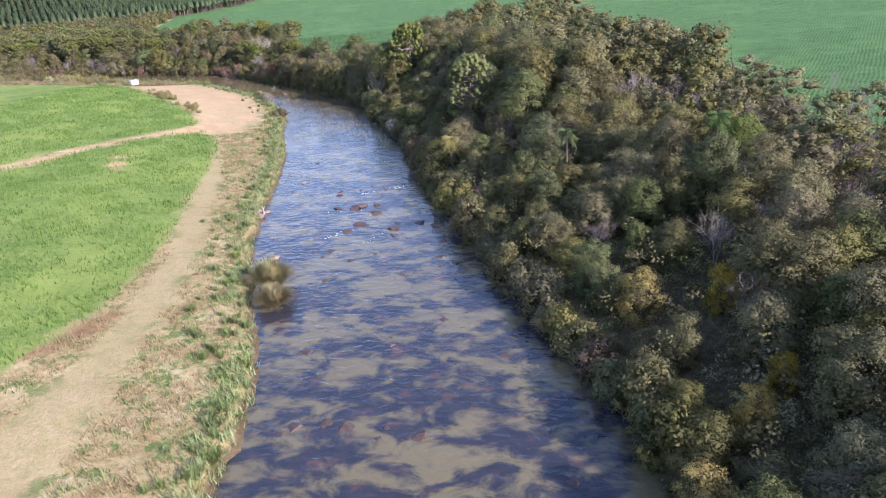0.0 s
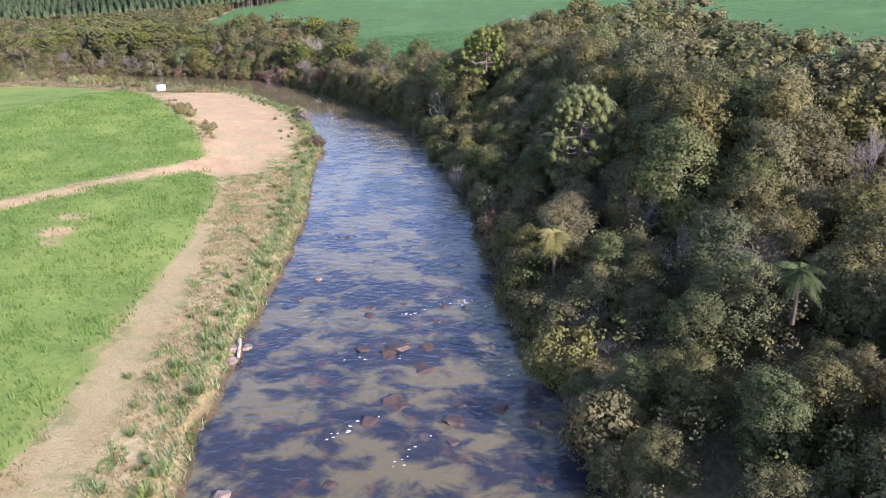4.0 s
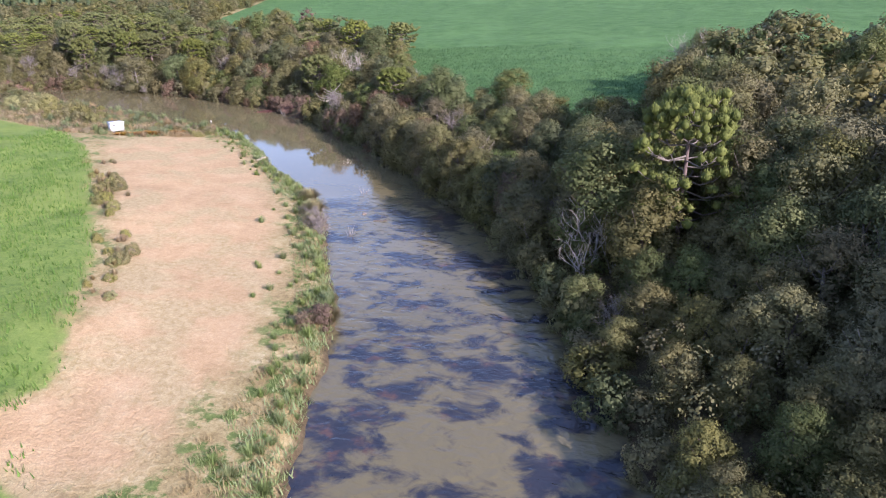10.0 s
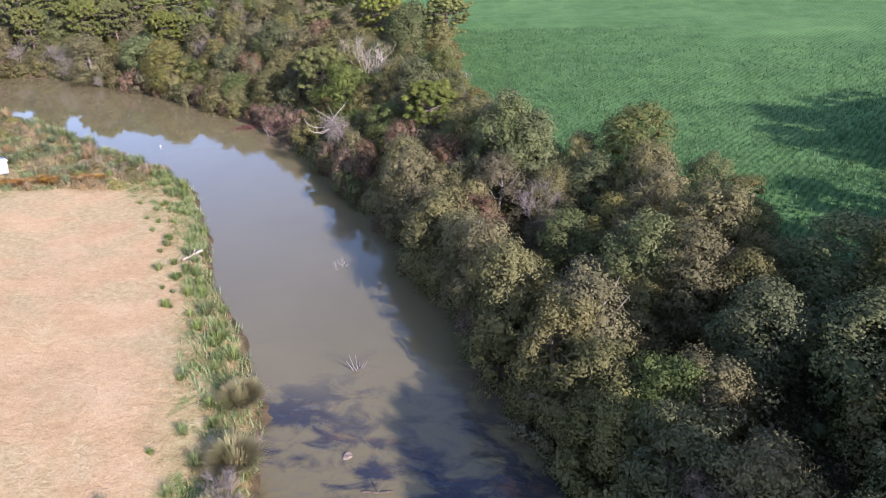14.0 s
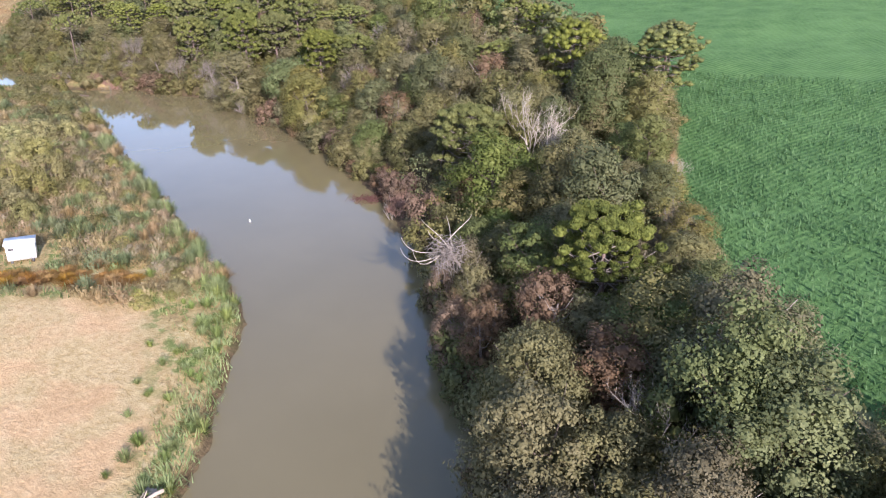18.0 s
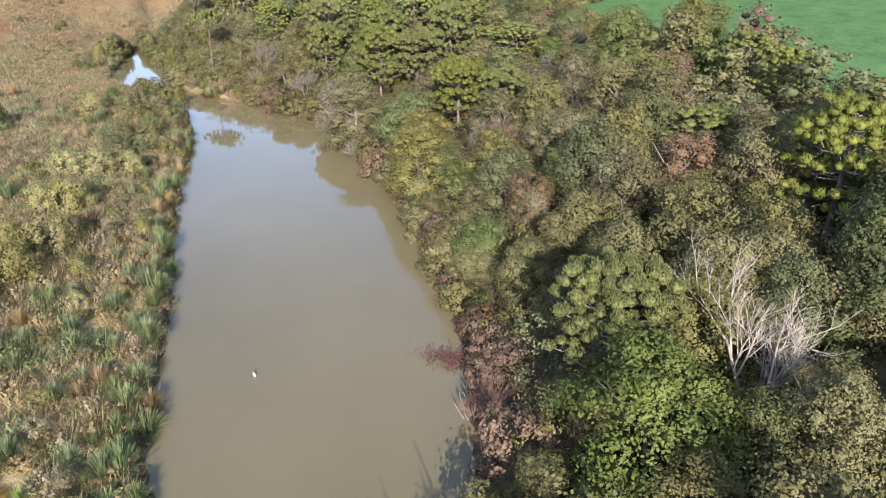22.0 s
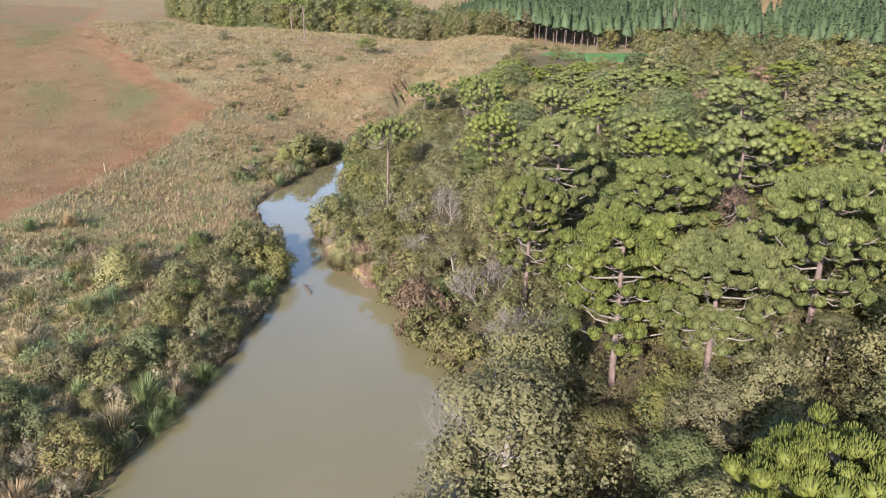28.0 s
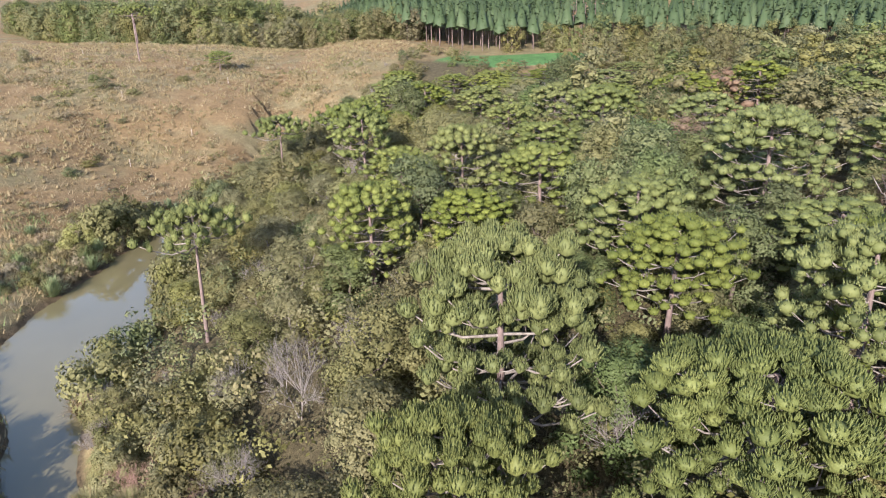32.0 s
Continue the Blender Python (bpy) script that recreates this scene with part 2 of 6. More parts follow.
def shore(x, y):
    """Metres outside the water's edge, and whether on the left bank (+1) or the right one (-1)."""
    x, y = np.atleast_1d(np.asarray(x, float)), np.atleast_1d(np.asarray(y, float))
    d, s = np.empty(len(x)), np.empty(len(x))
    for i in range(0, len(x), 8000):
        q = np.stack([x[i : i + 8000], y[i : i + 8000]], -1)
        best, side = np.full(len(q), 1e9), np.zeros(len(q))
        a, b = MID[:-1], MID[1:]
        # nearest piece by its middle point, then the exact distance to it and its neighbours
        near = ((q[:, None] - (a[None, :, :2] + b[None, :, :2]) / 2) ** 2).sum(-1).argmin(1)
        for o in (-1, 0, 1):
            k = np.clip(near + o, 0, len(a) - 1)
            e = b[k, :2] - a[k, :2]
            u = np.clip(((q - a[k, :2]) * e).sum(-1) / (e**2).sum(-1), 0, 1)
            r = q - (a[k, :2] + u[:, None] * e)
            dist = np.hypot(*r.T) - (a[k, 2] + u * (b[k, 2] - a[k, 2]))
            sd = np.sign(e[:, 0] * r[:, 1] - e[:, 1] * r[:, 0])
            up = dist < best
            best[up], side[up] = dist[up], sd[up]
        d[i : i + 8000], s[i : i + 8000] = best, side
    return d, np.where(s == 0, 1, s)


def smooth(x, lo, hi):
    u = np.clip((x - lo) / (hi - lo), 0, 1)
    return u * u * (3 - 2 * u)


def wobble(x, y, size, seed=0):
    """A cheap smooth field between about -1 and 1."""
    u, v = x / size + seed * 3.1, y / size - seed * 1.7
    return (np.sin(u * 1.7 + 1.3 * np.sin(v * 1.1 + seed)) + np.sin(v * 2.1 + 1.7 * np.sin(u * 0.9)) + np.sin((u + v) * 2.9 + seed) * 0.5) / 2.5


def inside(poly, x, y):
    """Signed metres to the edge of a polygon: above 0 within it."""
    p = np.array(poly, float)
    best, inn = np.full(len(x), 1e9), np.zeros(len(x), bool)
    for a, b in zip(p, np.roll(p, -1, 0)):
        e = b - a
        u = np.clip(((x - a[0]) * e[0] + (y - a[1]) * e[1]) / (e @ e), 0, 1)
        best = np.minimum(best, np.hypot(x - a[0] - u * e[0], y - a[1] - u * e[1]))
        cross = (a[1] > y) != (b[1] > y)
        with np.errstate(divide="ignore", invalid="ignore"):
            inn ^= cross & (x < e[0] * (y - a[1]) / (e[1] if e[1] else 1e-9) + a[0])
    return np.where(inn, best, -best)


CROP_NEAR = [(-40, -90), (-36, 0), (-30.4, 40), (-28.0, 52), (-28.8, 66), (-32, 86), (-34.6, 104), (-37.2, 115), (-40.2, 121.5), (-43.0, 126.4), (-46.2, 122.6), (-50.2, 114.2), (-54.6, 105.8), (-76, 62), (-120, -30), (-150, -90)]
CROP_FAR = [(-45.2, 131.0), (-50.2, 140), (-55.0, 149), (-66, 165), (-75, 178), (-84, 189), (-94, 196.5), (-114, 204), (-132, 204), (-190, 150), (-260, 60), (-260, -90), (-153, -90), (-123, -30), (-78.4, 62), (-57.0, 106.6), (-52.4, 115.2), (-48.2, 124.4), (-46.2, 127.6)]
SAND = [(-40.5, 122), (-36.5, 126), (-36.5, 138), (-38, 148), (-42.5, 158), (-46, 168), (-51, 178), (-57, 187), (-63.5, 195), (-70, 198.5), (-76, 198), (-79, 196), (-81, 191), (-75, 181), (-66, 169), (-55, 152), (-49, 139), (-46, 131), (-47.2, 126.6), (-51.4, 116), (-56, 106.6), (-77, 62), (-121.5, -30), (-119.5, -30), (-75.4, 62), (-54.2, 105), (-49.6, 114.2), (-44.6, 124.6)]
TRACK = [(-23, 8), (-21.5, 30), (-22.5, 44), (-24.2, 62), (-28.2, 82), (-32.5, 100), (-38, 118), (-43, 126), (-44, 120), (-36.5, 104), (-31.5, 82), (-27.3, 62), (-25.8, 48), (-27, 28), (-31, 4)]
REDFIELD = [(-124, 206), (-137, 211.6), (-154, 216), (-174, 221.4), (-190, 228.4), (-200, 231), (-206, 229), (-221, 219.4), (-252, 207.4), (-343, 182), (-600, 150), (-600, 60), (-220, 60), (-190, 150)]
FIELD_EAST = [(66, -40), (50, 40), (41, 72), (38, 112), (36, 150), (39, 185), (35, 208), (22, 217), (8, 217), (0, 208), (-2, 195), (-4, 186), (-9, 183), (-15, 188), (-22, 199), (-29, 207), (-36, 216), (-42, 227), (-46, 241), (-50, 254), (-58, 266), (-74, 280), (-95, 286), (-116, 291), (-128, 302), (-130, 330), (-150, 440), (-420, 640), (-420, 1500), (900, 1500), (900, -40)]
FIELD_WEST = [(-228, 293), (-234, 299), (-239, 309), (-235, 318), (-230, 324), (-221, 332), (-216, 327), (-222.8, 316), (-226, 305), (-225, 297)]
PLANTATION = [(-450, 262), (-376, 282), (-330, 300), (-300, 302), (-262, 301), (-244, 308), (-237, 323), (-227, 338), (-205, 353), (-184, 349), (-150, 380), (-120, 470), (-120, 640), (-660, 640), (-660, 230)]
RED_TRACK = [(-238, 353), (-283, 392), (-330, 432), (-327, 436), (-280, 396), (-236, 357)]
FOREST = [(70, -120), (66, -40), (50, 40), (41, 72), (38, 112), (36, 150), (39, 185), (35, 208), (22, 217), (8, 217), (0, 208), (-2, 195), (-4, 186), (-9, 183), (-15, 188), (-22, 199), (-29, 207), (-36, 216), (-42, 227), (-46, 241), (-50, 254), (-58, 266), (-74, 280), (-95, 286), (-116, 291), (-128, 302), (-130, 330), (-160, 345), (-195, 336), (-203, 320), (-222, 308), (-240, 299), (-232, 288), (-216, 280), (-205, 268), (-188, 254), (-150, 243.5), (-120, 246), (-90, 234), (-60, 212), (-30, 168), (-12, 120), (0, 80), (8, 40), (14, 0), (16, -60), (20, -120)]

RED_PATCH = [(-30.8, 42.4), (-28.8, 45.6), (-27.0, 50.6), (-26.0, 51.2), (-27.2, 46.4), (-29.4, 42.4)]
BARE_SPOTS = [(-51.8, 109.8, 0.8), (-47.6, 101.5, 1.1), (-46.4, 97.0, 1.3), (-45.2, 94.0, 0.7)]
RED_EDGE = [(-43.6, 224), (-44.2, 232), (-46.2, 242), (-48.2, 240), (-46.6, 231), (-45, 223)]

def height(x, y):
    x, y = np.atleast_1d(np.asarray(x, float)), np.atleast_1d(np.asarray(y, float))
    d, s = shore(x, y)
    d = d + 0.45 * wobble(x, y, 2.3) * (np.abs(d) < 6) + 0.25 * wobble(x, y, 0.9, 2) * (np.abs(d) < 6)
    left = np.interp(d, [-12, -3, -0.6, 0.2, 1.0, 4, 8, 13, 20, 40, 80, 160, 300, 900], [-1.4, -0.9, -0.3, 0.2, 0.75, 1.0, 1.25, 1.7, 2.7, 4.0, 6, 8.5, 14, 40])
    right = np.interp(d, [-12, -3, -0.6, 0.2, 1.2, 5, 12, 20, 30, 50, 100, 200, 400, 1500], [-1.4, -0.9, -0.3, 0.25, 0.9, 2.0, 3.8, 5.8, 7.2, 8.6, 11, 15, 26, 90])
    z = np.where(s > 0, left, right)
    land = smooth(d, 3, 20)
    z += land * (0.25 * wobble(x, y, 9, 1) + 0.12 * wobble(x, y, 3.1, 3))
    hill = np.interp(-x, [150, 172, 190, 209, 232, 255, 285, 330, 420], [0, 0.6, 2.0, 4.0, 7.2, 9.2, 9.4, 5.5, 2.0])
    hill = hill * np.where(s > 0, 1.0, (1 - 0.7 * smooth(d, 5, 45)) * smooth(-x, 195, 240))
    z += hill * np.maximum(smooth(d, 0, 25), smooth(-x, 195, 225))
    z += 34 * smooth(inside(PLANTATION, x, y), 2, 190)
    return z


def ground_z(x, y):
    return float(height(x, y)[0])


# one sheet of land, fine along the river and ever coarser out to the horizon
def axis(lo, hi, fine, far):
    core = np.arange(lo, hi + fine, fine)
    out, w = [], fine
    while sum(out) < far:
        w *= 1.22
        out.append(w)
    o = np.cumsum(out)
    return np.concatenate([(lo - o)[::-1], core, core[-1] + o])


def grid_mesh(name, xs, ys, zf):
    gx, gy = np.meshgrid(xs, ys)
    x, y = gx.ravel(), gy.ravel()
    nx, ny = len(xs), len(ys)
    i = (np.arange(ny - 1)[:, None] * nx + np.arange(nx - 1)[None]).ravel()
    me = bpy.data.meshes.new(name)
    me.from_pydata(np.stack([x, y, zf(x, y)], -1).tolist(), [], np.stack([i, i + 1, i + nx + 1, i + nx], -1).tolist())
    me.polygons.foreach_set("use_smooth", np.ones(len(me.polygons), bool))
    return me, x, y


def put(me, name, values):
    me.attributes.new(name, "FLOAT", "POINT").data.foreach_set("value", np.asarray(values, np.float32))


xs, ys = axis(-205, 45, 0.9, 2600), axis(12, 262, 0.9, 2600)
land_mesh, gx, gy = grid_mesh("ground", xs, ys, height)
gd, gs = shore(gx, gy)
put(land_mesh, "bank", np.where(gs > 0, gd, -9))
edge = 0.7 * wobble(gx, gy, 4.1, 5) + 0.35 * wobble(gx, gy, 1.4, 6)
put(land_mesh, "crop", np.maximum(inside(CROP_NEAR, gx, gy), inside(CROP_FAR, gx, gy)) + edge * 0.6)
put(land_mesh, "sand", np.maximum.reduce([inside(SAND, gx, gy) + edge] + [r_ - np.hypot(gx - x_, gy - y_) + 0.4 * edge for x_, y_, r_ in BARE_SPOTS]))
put(land_mesh, "track", inside(TRACK, gx, gy) + edge)
put(land_mesh, "redsoil", np.maximum(inside(REDFIELD, gx, gy) + 2 * edge, np.maximum.reduce([inside(RED_TRACK, gx, gy), inside(RED_EDGE, gx, gy), inside(RED_PATCH, gx, gy)]) + 0.4 * edge))
put(land_mesh, "field", np.maximum(inside(FIELD_EAST, gx, gy), inside(FIELD_WEST, gx, gy)) + edge * 0.5)
put(land_mesh, "woods", inside(FOREST, gx, gy) + edge)


def ground_material():
    m, t, b = material("ground")
    p = position(t)
    big, mid_, fine = noise_tex(t, p, 0.045, 4), noise_tex(t, p, 0.35, 5, 0.6), noise_tex(t, p, 2.4, 6, 0.7)
    grain = noise_tex(t, p, 9.0, 5, 0.7)
    tone = calc(t, "ADD", calc(t, "MULTIPLY", mid_, 0.5), calc(t, "MULTIPLY", fine, 0.5))
    # dry grass everywhere, then the zones over it
    dry = ramp(t, tone, (0.30, (0.17, 0.125, 0.055)), (0.45, (0.31, 0.24, 0.11)), (0.56, (0.41, 0.335, 0.165)), (0.70, (0.54, 0.47, 0.30)))
    weed = ramp(t, fine, (0.3, (0.07, 0.11, 0.025)), (0.7, (0.20, 0.25, 0.08)))
    col = mix(t, step(t, noise_tex(t, p, 0.55, 5, 0.7), 0.50, 0.60), dry, weed)
    rustg = ramp(t, tone, (0.3, (0.10, 0.075, 0.036)), (0.46, (0.188, 0.126, 0.062)), (0.58, (0.246, 0.170, 0.084)), (0.7, (0.30, 0.245, 0.135)))
    sep = t.nodes.new("ShaderNodeSeparateXYZ")
    t.links.new(p, sep.inputs[0])
    far_west = step(t, calc(t, "MULTIPLY", sep.outputs["X"], -1.0), 125, 165)
    rustg = mix(t, calc(t, "MULTIPLY", step(t, noise_tex(t, p, 0.07, 4, 0.6), 0.46, 0.60), 0.7), rustg, ramp(t, tone, (0.3, (0.10, 0.092, 0.046)), (0.7, (0.27, 0.235, 0.125))))
    col = mix(t, far_west, col, rustg)
    sand = ramp(t, tone, (0.28, (0.35, 0.232, 0.115)), (0.5, (0.485, 0.34, 0.182)), (0.72, (0.57, 0.43, 0.255)))
    sand = mix(t, step(t, noise_tex(t, p, 0.22, 3), 0.42, 0.62), sand, ramp(t, fine, (0.35, (0.36, 0.275, 0.13)), (0.65, (0.50, 0.40, 0.225))))
    col = mix(t, step(t, calc(t, "ADD", attr(t, "track"), calc(t, "MULTIPLY", mid_, 2.0)), -0.4, 3.2), col, mix(t, step(t, fine, 0.40, 0.60), (0.41, 0.325, 0.175), (0.33, 0.285, 0.125)))
    col = mix(t, step(t, calc(t, "ADD", attr(t, "sand"), calc(t, "MULTIPLY", mid_, 2.0)), -0.6, 2.6), col, sand)
    red = ramp(t, tone, (0.3, (0.125, 0.072, 0.036)), (0.5, (0.185, 0.115, 0.056)), (0.7, (0.225, 0.158, 0.080)))
    red = mix(t, step(t, noise_tex(t, mapped(t, p, (0.25, 1, 1), -0.2), 0.09, 5, 0.65), 0.46, 0.64), red, (0.135, 0.122, 0.052))
    red = mix(t, calc(t, "SUBTRACT", 1.0, step(t, calc(t, "ADD", attr(t, "redsoil"), calc(t, "MULTIPLY", mid_, 4.0)), 3.0, 9.0)), red, ramp(t, tone, (0.3, (0.16, 0.08, 0.04)), (0.7, (0.30, 0.17, 0.085))))
    col = mix(t, step(t, attr(t, "redsoil"), -1.0, 1.0), col, red)
    # young crop: tussocky, with rows and lighter lodged patches
    green = ramp(t, tone, (0.30, (0.064, 0.122, 0.030)), (0.46, (0.138, 0.212, 0.046)), (0.70, (0.240, 0.310, 0.078)))
    lodged = noise_tex(t, mapped(t, p, (1.0, 0.45, 1.0), 0.45), 0.085, 5, 0.62)
    green = mix(t, calc(t, "MULTIPLY", step(t, lodged, 0.42, 0.60), 0.7), green, ramp(t, tone, (0.3, (0.19, 0.255, 0.052)), (0.7, (0.275, 0.340, 0.082))))
    worn = mix(t, step(t, noise_tex(t, p, 0.8, 3), 0.4, 0.6), (0.34, 0.285, 0.12), (0.24, 0.29, 0.085))
    c = calc(t, "MINIMUM", attr(t, "crop"), calc(t, "MULTIPLY", attr(t, "sand"), -1.0))
    col = mix(t, step(t, c, -0.3, 0.5), col, mix(t, step(t, calc(t, "ADD", c, calc(t, "MULTIPLY", mid_, 4.0)), 1.5, 3.4), worn, green))
    rows = t.nodes.new("ShaderNodeTexWave")
    rows.inputs["Scale"].default_value, rows.inputs["Distortion"].default_value, rows.inputs["Detail"].default_value, rows.inputs["Detail Scale"].default_value = 0.55, 6.0, 3.0, 0.35
    t.links.new(mapped(t, p, (1, 1, 1), 0.55), rows.inputs["Vector"])
    east = ramp(t, calc(t, "ADD", calc(t, "MULTIPLY", rows.outputs["Fac"], 0.16), calc(t, "MULTIPLY", tone, 0.86)), (0.34, (0.034, 0.088, 0.025)), (0.50, (0.074, 0.160, 0.049)), (0.70, (0.128, 0.235, 0.077)))
    east = mix(t, calc(t, "MULTIPLY", step(t, big, 0.5, 0.7), 0.4), east, (0.125, 0.245, 0.08))
    col = mix(t, step(t, attr(t, "field"), -0.3, 0.5), col, east)
    floor_ = ramp(t, fine, (0.3, (0.045, 0.036, 0.02)), (0.7, (0.14, 0.115, 0.06)))
    col = mix(t, step(t, attr(t, "woods"), 0.8, 4.0), col, floor_)
    # wet soil of the water's edge
    wet = calc(t, "SUBTRACT", 1.0, step(t, sep.outputs["Z"], 0.12, 0.55))
    col = mix(t, calc(t, "MULTIPLY", wet, 0.85), col, ramp(t, fine, (0.3, (0.045, 0.032, 0.02)), (0.7, (0.12, 0.085, 0.05))))
    col = mix(t, 0.35, col, ramp(t, grain, (0.3, (0.25, 0.25, 0.25)), (0.7, (0.75, 0.75, 0.75))), "OVERLAY")
    t.links.new(col, b.inputs["Base Color"])
    b.inputs["Roughness"].default_value = 0.95
    b.inputs["Specular IOR Level"].default_value = 0.15
    bump(t, b, calc(t, "ADD", fine, calc(t, "MULTIPLY", grain, 0.5)), 0.7, 0.22)
    return m


land_mesh.materials.append(ground_material())
ground = tagged(new("ground", land_mesh), "riverside land with crop fields, sandy track, dry grass and red soil", "ground", kind="structure")


def water_material():
    m, t, b = material("river_water")
    p = position(t)
    sep = t.nodes.new("ShaderNodeSeparateXYZ")
    t.links.new(p, sep.inputs[0])
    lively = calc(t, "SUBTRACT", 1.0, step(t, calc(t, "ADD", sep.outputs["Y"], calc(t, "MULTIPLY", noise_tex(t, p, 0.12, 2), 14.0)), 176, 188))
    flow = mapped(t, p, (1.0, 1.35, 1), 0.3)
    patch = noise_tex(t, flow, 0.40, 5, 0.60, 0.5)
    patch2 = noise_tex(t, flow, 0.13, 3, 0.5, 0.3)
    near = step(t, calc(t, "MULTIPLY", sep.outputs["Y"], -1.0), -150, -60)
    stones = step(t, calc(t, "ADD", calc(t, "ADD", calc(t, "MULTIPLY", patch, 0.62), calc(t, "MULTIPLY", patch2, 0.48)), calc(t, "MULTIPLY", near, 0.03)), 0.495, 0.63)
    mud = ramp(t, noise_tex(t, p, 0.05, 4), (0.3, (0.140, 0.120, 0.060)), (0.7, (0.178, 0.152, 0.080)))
    # dark and reddish bed stones; the blue in the darks paints the sky's reflection
    bed_with_sky = ramp(t, noise_tex(t, p, 0.55, 4), (0.36, (0.010, 0.016, 0.034)), (0.58, (0.022, 0.024, 0.040)), (0.70, (0.100, 0.050, 0.040)))
    t.links.new(mix(t, calc(t, "MULTIPLY", stones, calc(t, "MULTIPLY", lively, 0.9)), mud, bed_with_sky), b.inputs["Base Color"])
    b.inputs["Roughness"].default_value = 0.04
    b.inputs["IOR"].default_value = 1.333
    b.inputs["Specular IOR Level"].default_value = 0.8
    b.inputs["Coat Weight"].default_value = 0.32
    b.inputs["Coat IOR"].default_value = 1.4
    b.inputs["Coat Roughness"].default_value = 0.05
    ripple = calc(t, "ADD", noise_tex(t, mapped(t, p, (1, 1.4, 1), 0.22), 1.1, 2, 0.5, 0.4), calc(t, "MULTIPLY", noise_tex(t, p, 4.0, 2), 0.12))
    calm = noise_tex(t, mapped(t, p, (1, 1, 1)), 0.9, 2)
    h = calc(t, "ADD", calc(t, "MULTIPLY", calc(t, "MULTIPLY", ripple, lively), 0.6), calc(t, "MULTIPLY", calm, 0.012))
    bump(t, b, h, 1.0, 0.16)
    t.links.new(b.inputs["Normal"].links[0].from_socket, b.inputs["Coat Normal"])
    return m


def river_surface():
    keep = (MID[:, 1] > -190) & (MID[:, 0] > -198)
    c, w, hw = MID[keep, :2], WAY[keep], MID[keep, 2] + 1.6
    across = np.stack([-w[:, 1], w[:, 0]], -1)
    us = np.linspace(-1, 1, 7)
    v = np.concatenate([np.c_[c + across * (u * hw)[:, None], np.zeros(len(c))] for u in us])
    n = len(c)
    f = [(a * n + i, a * n + i + 1, (a + 1) * n + i + 1, (a + 1) * n + i) for a in range(6) for i in range(n - 1)]
    me = bpy.data.meshes.new("river")
    me.from_pydata(v.tolist(), [], [q[::-1] for q in f])
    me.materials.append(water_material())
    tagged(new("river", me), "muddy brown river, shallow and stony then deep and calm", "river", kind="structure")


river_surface()

